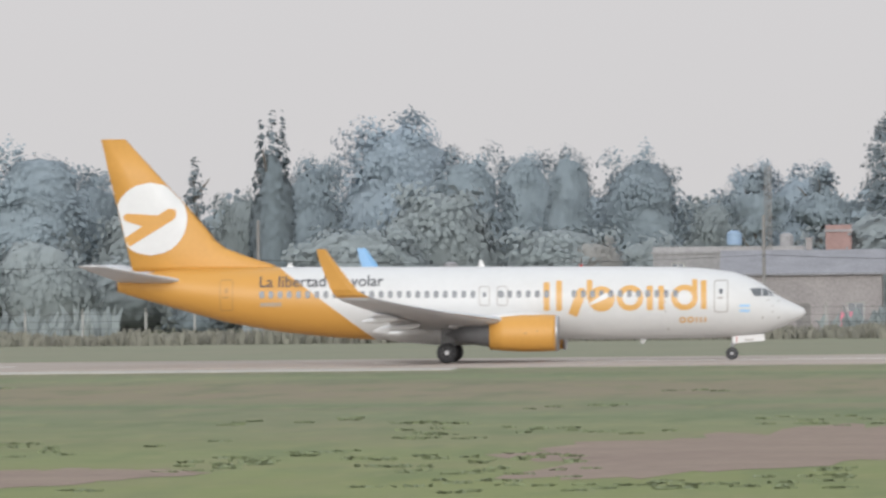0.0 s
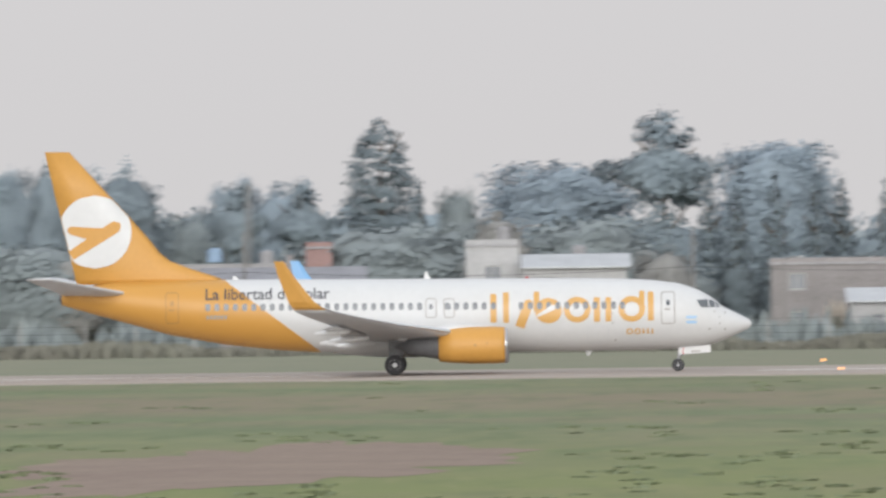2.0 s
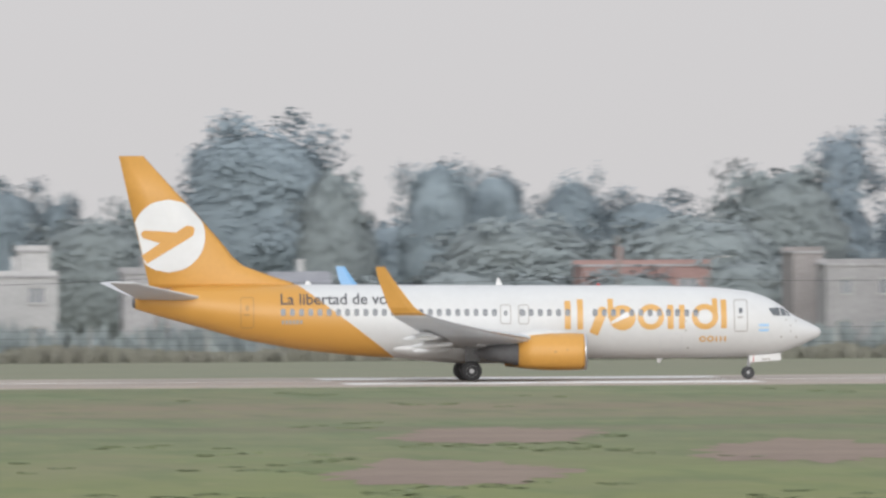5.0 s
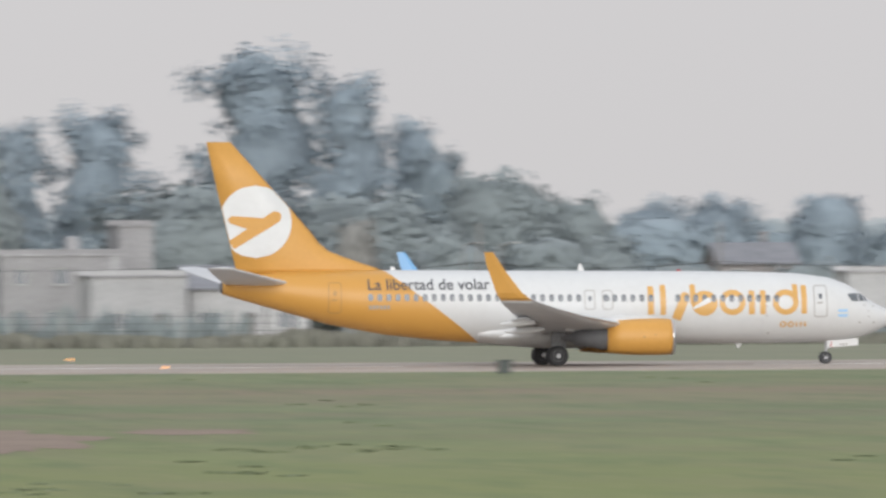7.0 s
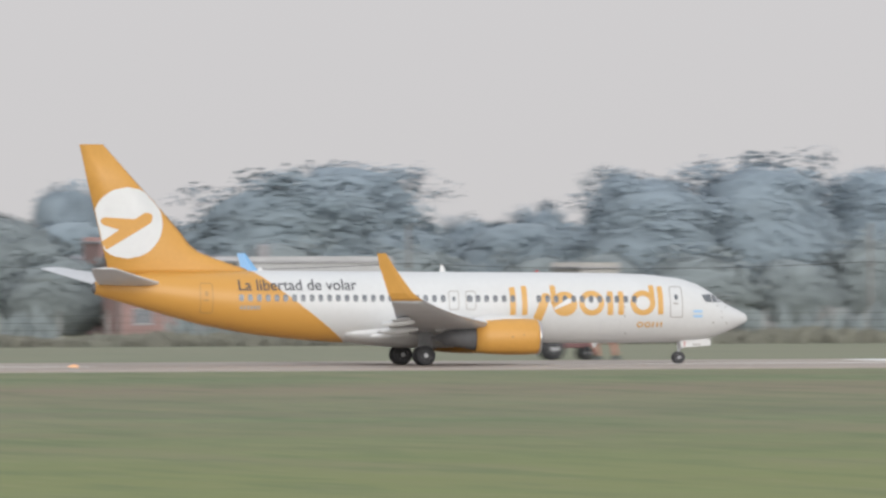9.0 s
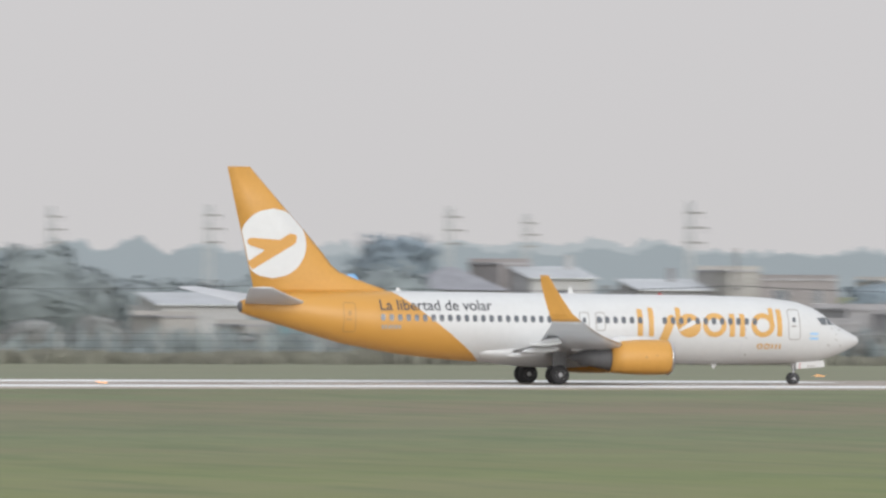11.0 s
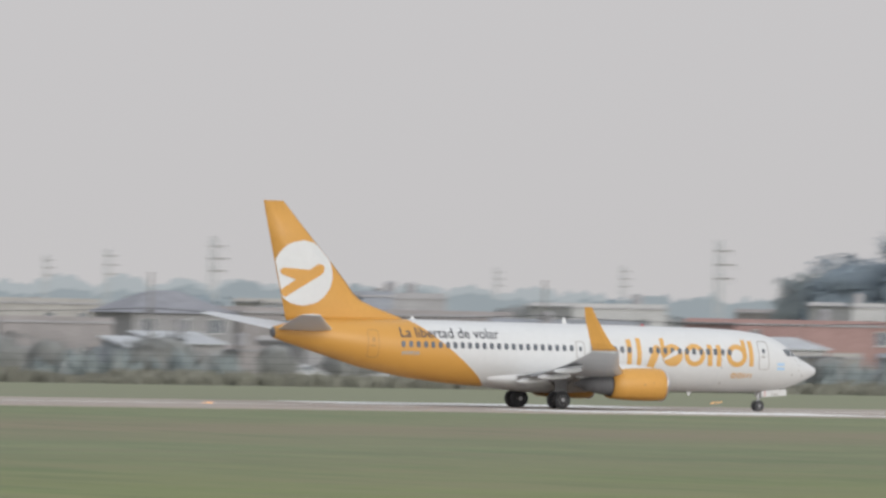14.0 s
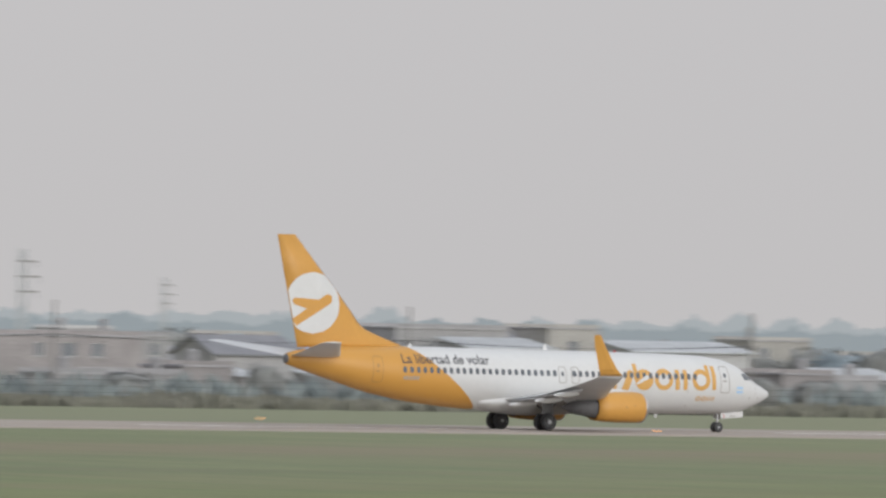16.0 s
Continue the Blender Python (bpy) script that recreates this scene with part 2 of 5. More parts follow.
# ---------------------------------------------------------------- ground and runway
def ground_material():
    """Mown airfield grass with dry bands along the runway, bare earth and tufts."""
    m = mat("airfield_grass", (0.176, 0.214, 0.124), 0.95, var=0.18, scale=0.05, fine=0.8, bump=0.6, tint=(0.216, 0.226, 0.130), spec=0.1)
    n, l = m.node_tree.nodes, m.node_tree.links
    b = n["Principled BSDF"]
    tc, mp = n.new("ShaderNodeTexCoord"), n.new("ShaderNodeMapping")
    mp.inputs["Scale"].default_value = (0.004, 0.05, 1)
    band = n.new("ShaderNodeTexNoise")
    band.inputs["Scale"].default_value, band.inputs["Detail"].default_value = 1.0, 6
    l.new(tc.outputs["Object"], mp.inputs[0])
    l.new(mp.outputs[0], band.inputs["Vector"])
    ramp = n.new("ShaderNodeMapRange")
    ramp.inputs["From Min"].default_value, ramp.inputs["From Max"].default_value = 0.45, 0.65
    l.new(band.outputs["Fac"], ramp.inputs["Value"])
    mx = n.new("ShaderNodeMix")
    mx.data_type = "RGBA"
    mx.inputs[7].default_value = (0.215, 0.19, 0.134, 1)
    old = b.inputs["Base Color"].links[0].from_socket
    l.new(old, mx.inputs[6])
    half = n.new("ShaderNodeMath")
    half.operation, half.inputs[1].default_value = "MULTIPLY", 0.6
    l.new(ramp.outputs[0], half.inputs[0])
    l.new(half.outputs[0], mx.inputs["Factor"])
    # a worn dry strip along the mown edge, broken up by noise
    sep = n.new("ShaderNodeSeparateXYZ")
    l.new(tc.outputs["Object"], sep.inputs[0])
    away = n.new("ShaderNodeMath")
    away.operation, away.inputs[1].default_value = "SUBTRACT", 554.0
    l.new(sep.outputs["Y"], away.inputs[0])
    size = n.new("ShaderNodeMath")
    size.operation = "ABSOLUTE"
    l.new(away.outputs[0], size.inputs[0])
    near = n.new("ShaderNodeMapRange")
    near.inputs["From Min"].default_value, near.inputs["From Max"].default_value = 48.0, 8.0
    near.inputs["To Max"].default_value = 1.35
    l.new(size.outputs[0], near.inputs["Value"])
    worn = n.new("ShaderNodeMath")
    worn.operation = "MULTIPLY"
    l.new(near.outputs[0], worn.inputs[0])
    l.new(band.outputs["Fac"], worn.inputs[1])
    dry = n.new("ShaderNodeMix")
    dry.data_type = "RGBA"
    dry.inputs[7].default_value = (0.262, 0.206, 0.156, 1)
    l.new(worn.outputs[0], dry.inputs["Factor"])
    l.new(mx.outputs[2], dry.inputs[6])
    # the fresher, yellower strip that is mown less often
    lush = n.new("ShaderNodeMapRange")
    lush.inputs["From Min"].default_value, lush.inputs["From Max"].default_value = 480.0, 350.0
    lush.inputs["To Max"].default_value = 0.75
    l.new(sep.outputs["Y"], lush.inputs["Value"])
    fresh = n.new("ShaderNodeMix")
    fresh.data_type = "RGBA"
    fresh.inputs[7].default_value = (0.225, 0.250, 0.100, 1)
    l.new(lush.outputs[0], fresh.inputs["Factor"])
    l.new(dry.outputs[2], fresh.inputs[6])
    # patchy thick and thin grass with clumps, y-stretched for the camera's grazing view
    last = fresh.outputs[2]
    for sx_, sy_, low, high, shade in ((0.10, 0.020, 0.48, 0.66, (0.250, 0.226, 0.148, 1)), (0.34, 0.050, 0.50, 0.68, (0.130, 0.168, 0.088, 1)),
                                       (0.9, 0.12, 0.55, 0.70, (0.262, 0.262, 0.135, 1))):
        pm, pn, pr, px = n.new("ShaderNodeMapping"), n.new("ShaderNodeTexNoise"), n.new("ShaderNodeMapRange"), n.new("ShaderNodeMix")
        pm.inputs["Scale"].default_value = (sx_, sy_, 1)
        pm.inputs["Location"].default_value = (sx_ * 31, sy_ * 770, 0)
        pn.inputs["Scale"].default_value, pn.inputs["Detail"].default_value = 1.0, 5
        pr.inputs["From Min"].default_value, pr.inputs["From Max"].default_value = low, high
        pr.inputs["To Max"].default_value = 0.45
        px.data_type = "RGBA"
        px.inputs[7].default_value = shade
        l.new(tc.outputs["Object"], pm.inputs[0])
        l.new(pm.outputs[0], pn.inputs["Vector"])
        l.new(pn.outputs["Fac"], pr.inputs["Value"])
        l.new(pr.outputs[0], px.inputs["Factor"])
        l.new(last, px.inputs[6])
        last = px.outputs[2]
    # Verge recoloured past the runway; along x the colour lightens against falling exposure.
    for sock, start, end, most, shade in (("Y", 688.0, 706.0, 0.65, (0.262, 0.256, 0.196, 1)), ("X", 190.0, 480.0, 0.5, (0.262, 0.280, 0.168, 1))):
        pr, px = n.new("ShaderNodeMapRange"), n.new("ShaderNodeMix")
        pr.inputs["From Min"].default_value, pr.inputs["From Max"].default_value, pr.inputs["To Max"].default_value = start, end, most
        px.data_type = "RGBA"
        px.inputs[7].default_value = shade
        l.new(sep.outputs[sock], pr.inputs["Value"])
        l.new(pr.outputs[0], px.inputs["Factor"])
        l.new(last, px.inputs[6])
        last = px.outputs[2]
    l.new(last, b.inputs["Base Color"])
    return m


bm = bmesh.new()
NX, NY = 60, 60
gx = [-6000 + 12000 * i / NX for i in range(NX + 1)]
gy = [-3000 + 9000 * j / NY for j in range(NY + 1)]
gv = [[bm.verts.new((x, y, 0)) for x in gx] for y in gy]
for j in range(NY):
    for i in range(NX):
        bm.faces.new((gv[j][i], gv[j][i + 1], gv[j + 1][i + 1], gv[j + 1][i]))
ground = new("ground", mesh_of("ground", bm, ground_material()))
tagged(ground, "flat mown green airfield grass with dry brownish bands", "ground", kind="structure")

M_ASPHALT = mat("pale_worn_runway_asphalt", (0.365, 0.308, 0.262), 0.85, var=0.15, scale=0.06, fine=1.2, bump=0.3)
M_SHOULDER = mat("dusty_runway_shoulder", (0.30, 0.275, 0.235), 0.9, var=0.2, scale=0.1, fine=1.5)
bm = bmesh.new()
box(bm, -1500, 2500, RUNWAY_Y - 22.5, RUNWAY_Y + 22.5, -0.3, 0.06)
runway = new("runway", mesh_of("runway", bm, M_ASPHALT))
tagged(runway, "long pale grey worn asphalt runway", "runway", kind="structure")
bm = bmesh.new()
for s in (-1, 1):
    box(bm, -1500, 2500, RUNWAY_Y + s * 24.0 - 1.5, RUNWAY_Y + s * 24.0 + 1.5, -0.3, 0.03)
sh = new("runway_shoulder", mesh_of("runway_shoulder", bm, M_SHOULDER))
tagged(sh, "narrow dusty tan shoulders along the runway", "shoulder", kind="structure")


def marking(name, x0, x1, stripes, label):
    """A pair of painted groups either side of the centreline."""
    t = thing(name, pose(0, RUNWAY_Y, 0), label, "runway marking", "runway markings", "structure")
    for s in (-1, 1):
        for a, b in stripes:
            q = bmesh.new()
            box(q, x0, x1, min(s * a, s * b), max(s * a, s * b), 0.05, 0.067)
            part("stripe", q, M_MARK, t)


marking("aiming_point_marking", 189, 250, [(9, 19)], "broad white painted aiming point bars on the runway")
for x in (-111, 40, 340):
    marking("touchdown_zone_marking", x, x + 22.5, [(9, 12), (13.5, 16.5)] if x != 340 else [(9, 12), (13.5, 16.5), (18, 21)],
            "white painted touchdown zone stripes on the runway")
cl = thing("centreline_marking", pose(0, RUNWAY_Y, 0), "dashed white runway centreline", "runway marking", "runway markings", "structure")
q = bmesh.new()
box(q, 0, 30, -0.45, 0.45, 0.05, 0.066)
dash_me = mesh_of("dash", q, M_MARK)
for k in range(-5, 20):
    shared("dash", dash_me, cl, pose(k * 50 + 10, 0, 0))

bm = bmesh.new()
box(bm, -140, -34, RUNWAY_Y - 34, RUNWAY_Y - 25.6, -0.3, 0.045)
tagged(new("taxiway", mesh_of("taxiway", bm, mat("pale_taxiway_concrete", (0.42, 0.40, 0.36), 0.85, var=0.15, scale=0.1, fine=1))),
       "pale concrete taxiway apron beside the runway", "taxiway", kind="structure")

# bare earth patches, low uneven mounds of soil in the grass
M_EARTH = mat("bare_pinkish_earth", (0.290, 0.218, 0.186), 0.95, var=0.18, scale=0.12, fine=1.2, bump=0.5, tint=(0.265, 0.212, 0.162), spec=0.1)
PATCHES = [(-10.4, 398, 7.0, 42, 1), (-32, 358, 4.5, 14, 2), (34.5, 471, 4.2, 20, 3), (42.6, 428, 4.0, 24, 4),
                             (27, 392, 4.0, 22, 5), (52, 446, 2.6, 7, 6)]
for cx, cy, rx, ry, seed in PATCHES:
    bm = bmesh.new()
    n = 72
    mid = bm.verts.new((0, 0, 0.03))
    rings = []
    for f in (0.4, 0.75, 1.0):
        ring = []
        for k in range(n):
            a = 2 * math.pi * k / n
            r = f * (1 + 0.30 * noise.noise((math.cos(a) * 1.6 + seed * 7, math.sin(a) * 1.6, seed)) + 0.30 * noise.noise((math.cos(a) * 6, math.sin(a) * 6, seed * 3.1)) + 0.16 * noise.noise((math.cos(a) * 17, math.sin(a) * 17, seed)))
            ring.append(bm.verts.new((rx * r * math.cos(a), ry * r * math.sin(a), 0.03 if f < 1 else 0.008)))
        rings.append(ring)
    for k in range(n):
        bm.faces.new((mid, rings[0][k], rings[0][(k + 1) % n]))
        for a, b in zip(rings, rings[1:]):
            bm.faces.new((a[k], b[k], b[(k + 1) % n], a[(k + 1) % n]))
    for v in bm.verts:                # each patch lies a little askew to the runway
        v.co.x += 0.07 * v.co.y
    ob = new("earth_patch", mesh_of("earth_patch", bm, M_EARTH))
    ob.location = (cx, cy, 0)
    tagged(ob, "bare pinkish earth patch in the grass", "earth patch", "bare earth patches", "structure")


# ---------------------------------------------------------------- the airliner
# Its own space: x forward, nose wheel above the origin, ground at z 0.
STATIONS = [  # x, top, bottom, half width
    (4.09, 2.60, 2.54, 0.03), (3.98, 2.80, 2.35, 0.24), (3.56, 3.03, 2.13, 0.52), (2.94, 3.33, 1.84, 0.85), (2.47, 3.57, 1.67, 1.05),
    (2.0, 3.97, 1.51, 1.24), (1.69, 4.20, 1.43, 1.34), (1.06, 4.54, 1.33, 1.52), (0.1, 4.86, 1.24, 1.70), (-1.5, 5.07, 1.21, 1.83),
    (-3.0, 5.16, 1.20, 1.88), (-6.0, 5.22, 1.20, 1.88), (-20.0, 5.34, 1.30, 1.88), (-22.0, 5.36, 1.44, 1.88), (-25.0, 5.38, 1.78, 1.83),
    (-28.0, 5.38, 2.34, 1.60), (-31.0, 5.33, 3.20, 1.15), (-32.7, 5.08, 3.68, 0.75), (-33.7, 4.93, 3.98, 0.50), (-34.0, 4.80, 4.08, 0.38),
]
SX = np.array([s[0] for s in STATIONS])[::-1]
S3 = np.array([s[1:] for s in STATIONS])[::-1]


def section(x):
    return [float(np.interp(x, SX, S3[:, k])) for k in range(3)]


def skin(x, z):
    """Half width of the fuselage at x and height z."""
    top, bottom, w = section(x)
    c, a = (top + bottom) / 2, (top - bottom) / 2
    return w * math.sqrt(max(0.0, 1 - ((z - c) / a) ** 2))


def onto_skin(bm, off):
    """Bends a flat decal, drawn in x and z, onto the fuselage's right side."""
    lo, hi = min(v.co.z for v in bm.verts), max(v.co.z for v in bm.verts)
    z = math.ceil(lo / 0.12) * 0.12
    while z < hi:
        bmesh.ops.bisect_plane(bm, geom=bm.verts[:] + bm.edges[:] + bm.faces[:], plane_co=(0, 0, z), plane_no=(0, 0, 1))
        z += 0.12
    for v in bm.verts:
        v.co.y = -(skin(v.co.x, v.co.z) + off)
    bmesh.ops.recalc_face_normals(bm, faces=bm.faces)
    return bm


def flat(points, bm=None):
    bm = bm or bmesh.new()
    bm.faces.new([bm.verts.new((x, 0, z)) for x, z in points])
    return bm


def rounded(x0, x1, z0, z1, r, n=5):
    pts = []
    for cx, cz, a0 in ((x1 - r, z1 - r, 0), (x0 + r, z1 - r, 90), (x0 + r, z0 + r, 180), (x1 - r, z0 + r, 270)):
        for k in range(n + 1):
            a = radians(a0 + 90 * k / n)
            pts.append((cx + r * math.cos(a), cz + r * math.sin(a)))
    return pts


def rim_of(points, inner, bm=None):
    """A flat ring between two outlines of equally many points."""
    bm = bm or bmesh.new()
    a = [bm.verts.new((x, 0, z)) for x, z in points]
    b = [bm.verts.new((x, 0, z)) for x, z in inner]
    for k in range(len(a)):
        j = (k + 1) % len(a)
        bm.faces.new((a[k], a[j], b[j], b[k]))
    return bm


def circle(cx, cz, r, n=40, rz=None):
    return [(cx + r * math.cos(2 * math.pi * k / n), cz + (rz or r) * math.sin(2 * math.pi * k / n)) for k in range(n)]


def airfoil(y, le, chord, z, thick, n=9):
    """Closed ring of a wing section at span y."""
    up, lo = [], []
    for k in range(n + 1):
        s = (1 - math.cos(math.pi * k / n)) / 2
        h = thick * 5 * (0.2969 * math.sqrt(s) - 0.126 * s - 0.3516 * s * s + 0.2843 * s ** 3 - 0.1015 * s ** 4) * chord
        camber = 0.012 * chord * math.sin(math.pi * s)
        up.append((le - s * chord, y, z + camber + h + 0.004))
        lo.append((le - s * chord, y, z + camber - h - 0.004))
    return up + lo[::-1][:-1]


def build_wheel(name, radius, width, parent, at):
    prof = [(-width / 2, radius * 0.55), (-width / 2, radius * 0.80), (-width * 0.42, radius * 0.93), (-width * 0.2, radius), (width * 0.2, radius),
            (width * 0.42, radius * 0.93), (width / 2, radius * 0.80), (width / 2, radius * 0.55)]
    q = bmesh.new()
    rings = [[(r * math.cos(2 * math.pi * k / 32), h, r * math.sin(2 * math.pi * k / 32)) for k in range(32)] for h, r in prof]
    loft(q, rings)
    w = part(name, q, M_RUBBER, parent, "black tyre", True)
    w.matrix_basis = pose(*at)
    q = bmesh.new()
    loft(q, [[(r * math.cos(2 * math.pi * k / 24), h, r * math.sin(2 * math.pi * k / 24)) for k in range(24)]
             for h, r in ((-width * 0.53, radius * 0.16), (-width * 0.53, radius * 0.2), (-width * 0.44, radius * 0.3), (-width * 0.47, radius * 0.52),
                          (-width * 0.515, radius * 0.57), (width * 0.515, radius * 0.57), (width * 0.47, radius * 0.52), (width * 0.5, radius * 0.2))])
    for k in range(8):
        a = 2 * math.pi * k / 8
        rod(q, (radius * 0.4 * math.cos(a), -width * 0.5, radius * 0.4 * math.sin(a)), (radius * 0.4 * math.cos(a), -width * 0.42, radius * 0.4 * math.sin(a)), radius * 0.05)
    part("rim", q, M_RIM, w, "grey metal wheel rim", True)
    return w


M_SEAMWARM = mat("seam_in_orange_paint", (0.40, 0.22, 0.07), 0.6, var=0.08)


def build_airliner():
    plane = thing("airliner", pose(0, RUNWAY_Y, 0.06),
                  "white and orange twin-engined passenger jet rolling on the runway", "airliner")
    # fuselage
    xs = sorted(set(list(np.linspace(-34.0, -19.0, 26)) + list(np.linspace(-19, -2, 12)) + list(np.linspace(-2, 3.9, 26)) + [3.98, 4.04, 4.09]))
    bm = bmesh.new()
    rings = []
    for x in xs:
        t, b, w = section(x)
        c, a = (t + b) / 2, (t - b) / 2
        rings.append([(x, w * math.cos(2 * math.pi * k / 56), c + a * math.sin(2 * math.pi * k / 56)) for k in range(56)])
    loft(bm, rings)
    bmesh.ops.smooth_vert(bm, verts=[v for v in bm.verts if -33.5 < v.co.x < 3.7], factor=0.5, use_axis_x=False, use_axis_y=True, use_axis_z=True)
    body = part("fuselage", bm, M_LIVERY, plane, "white fuselage, orange aft of a slanting edge", True)
    # wing-body fairing
    bm = bmesh.new()
    rings = []
    for k in range(25):
        s = k / 24
        x = -9.5 - 10.6 * s
        g = math.sin(math.pi * s) ** 0.55 if 0 < s < 1 else 0.02
        rings.append([(x, (1.10 + 0.68 * g) * math.cos(a), 1.88 + (0.25 + 0.58 * g) * math.sin(a) - 0.1 * g) for a in np.linspace(0, 2 * math.pi, 32, endpoint=False)])
    loft(bm, rings)
    part("belly_fairing", bm, M_WHITE, plane, "white wing root fairing", True)
    # wings with winglets
    for s, side in ((-1, "right"), (1, "left")):
        bm = bmesh.new()
        secs = [(1.2, -9.6, 8.4, 1.95, 0.13), (2.2, -10.2, 7.6, 2.02, 0.125), (5.6, -12.6, 5.1, 2.34, 0.115), (10.0, -15.2, 3.7, 2.78, 0.105),
                (14.0, -17.35, 2.6, 3.25, 0.10), (16.6, -18.72, 1.95, 3.6, 0.10), (17.1, -19.02, 1.75, 3.74, 0.10)]
        loft(bm, [airfoil(s * y, le, c, z, th) for y, le, c, z, th in secs])
        wing = part("wing", bm, M_GREY, plane, "grey swept wing", True)
        bm = bmesh.new()
        ws = [(17.08, -19.0, 1.78, 3.72), (17.30, -19.26, 1.62, 3.86), (17.45, -19.66, 1.42, 4.15), (17.6, -20.26, 1.1, 4.9), (17.78, -20.86, 0.80, 5.7), (17.92, -21.3, 0.5, 6.36)]
        rings = []
        for y, le, c, z in ws:
            t = 0.05 * c
            rings.append([(le, s * y, z), (le - 0.3 * c, s * (y + t), z), (le - c, s * y, z), (le - 0.3 * c, s * (y - t), z)])
        loft(bm, rings)
        wl_ = part("winglet", bm, [M_ORANGE, M_BLUE], wing, "swept winglet, orange outside and blue inside", False)
        for p in wl_.data.polygons:
            p.material_index = 1 if p.normal.y * s < -0.2 else 0
        # leading edge, flaps and their track fairings
        bm = bmesh.new()
        loft(bm, [airfoil(s * y, le + 0.05, 0.34, z + 0.01, 0.30, 5) for y, le, c, z, th in secs[2:]])
        part("leading_edge_slat", bm, M_METAL, wing, "bare metal leading edge", True)
        for y, x0, ln, zz in ((3.4, -16.6, 2.3, 1.88), (6.9, -16.9, 2.3, 2.18), (10.3, -17.9, 2.0, 2.60)):
            bm = bmesh.new()
            rings = []
            for k in range(11):
                u = k / 10
                r = 0.17 * math.sin(math.pi * min(1, 0.08 + u * 0.92)) ** 0.7 + 0.015
                rings.append([(x0 - u * ln, s * y + 0.7 * r * math.cos(a), zz - 0.10 - 0.12 * u + r * math.sin(a)) for a in np.linspace(0, 2 * math.pi, 12, endpoint=False)])
            loft(bm, rings)
            part("flap_track_fairing", bm, M_WHITE, wing, "white flap track fairing", True)
        for y0, y1, xa, xb, za, zb in ((2.3, 5.4, -17.65, -17.6, 1.95, 2.22), (5.9, 11.6, -17.7, -18.95, 2.28, 2.86)):
            bm = bmesh.new()
            loft(bm, [airfoil(s * y0, xa + 0.7, 1.35, za - 0.06, 0.10, 6), airfoil(s * y1, xb + 0.55, 1.0, zb - 0.06, 0.10, 6)])
            bmesh.ops.rotate(bm, cent=(xa, 0, za), matrix=Matrix.Rotation(radians(-5), 3, "Y"), verts=bm.verts)
            part("flap", bm, M_GREY, wing, "grey flap, slightly lowered", True)
        # engine
        ey, ez = s * 4.83, 1.58
        bm = bmesh.new()
        spin_x(bm, [(-9.42, 0.86), (-9.36, 0.93), (-9.42, 0.985), (-9.52, 1.01), (-9.52, 0.84)], y=ey, z=ez)
        eng = part("engine", bm, M_METAL, plane, "turbofan engine with a bare metal lip", True)
        bm = bmesh.new()
        spin_x(bm, [(-9.50, 1.0), (-9.72, 1.035), (-10.3, 1.06), (-11.4, 1.055), (-12.3, 0.99), (-13.15, 0.88), (-13.15, 0.80), (-12.0, 0.85), (-10.2, 0.82), (-9.6, 0.86)], y=ey, z=ez)
        for v in bm.verts:
            if v.co.z < ez - 0.75:
                v.co.z = ez - 0.75 + (v.co.z - ez + 0.75) * 0.75
        cowl = part("cowling", bm, M_ORANGE, eng, "orange engine cowling", True)
        for vx, vz, vr in ((-10.5, 1.72, 0.06), (-11.15, 1.62, 0.09), (-11.5, 1.78, 0.05), (-12.4, 1.66, 0.05)):
            bm = bmesh.new()
            yo = ey + s * (math.sqrt(1.06 ** 2 - (vz - ez) ** 2) + 0.012 - max(0, -12.0 - vx) * 0.22 - (0.03 if vx < -11.2 else 0))
            bm.faces.new([bm.verts.new((vx + vr * math.cos(a), yo, vz + 0.7 * vr * math.sin(a))) for a in np.linspace(0, 6.283, 10, endpoint=False)])
            part("vent", bm, M_SEAMWARM, cowl, "small dark vent")
        bm = bmesh.new()
        spin_x(bm, [(-12.6, 0.80), (-13.3, 0.68), (-14.2, 0.52), (-14.9, 0.42), (-14.9, 0.34), (-15.6, 0.06)], y=ey, z=ez)
        part("exhaust_core", bm, M_DARKMETAL, eng, "dark stained exhaust cone", True)
        bm = bmesh.new()
        for k in range(22):
            a = 2 * math.pi * k / 22
            d = Vector((0, math.cos(a), math.sin(a)))
            e = Vector((0, -math.sin(a), math.cos(a)))
            o = Vector((-10.1, ey, ez))
            bm.faces.new([bm.verts.new(o + d * r + e * w + Vector((dx, 0, 0))) for r, w, dx in ((0.2, -0.03, 0.05), (0.2, 0.05, -0.05), (0.80, 0.11, -0.1), (0.80, -0.06, 0.1))])
        spin_x(bm, [(-9.75, 0.02), (-9.95, 0.16), (-10.15, 0.23), (-10.2, 0.23)], 20, ey, ez)
        part("fan", bm, M_DARKMETAL, eng, "dark fan blades and spinner")
        bm = bmesh.new()
        loft(bm, [[(x, ey + w * u, zt if u * 0 + v else zb) for u, v in ((-1, 0), (1, 0), (1, 1), (-1, 1))]
                  for x, w, zb, zt in ((-10.1, 0.05, 2.5, 2.66), (-11.0, 0.16, 2.4, 2.80), (-12.4, 0.20, 2.2, 2.86), (-13.8, 0.20, 1.9, 2.5), (-15.4, 0.10, 1.95, 2.2))])
        part("pylon", bm, M_WHITE, eng, "white engine pylon", True)
        # main gear
        bm = bmesh.new()
        rod(bm, (-15.6, s * 2.86, 0.56), (-15.45, s * 2.86, 2.1), 0.13, 0.15)
        rod(bm, (-15.6, s * 2.40, 0.56), (-15.6, s * 3.34, 0.56), 0.09)
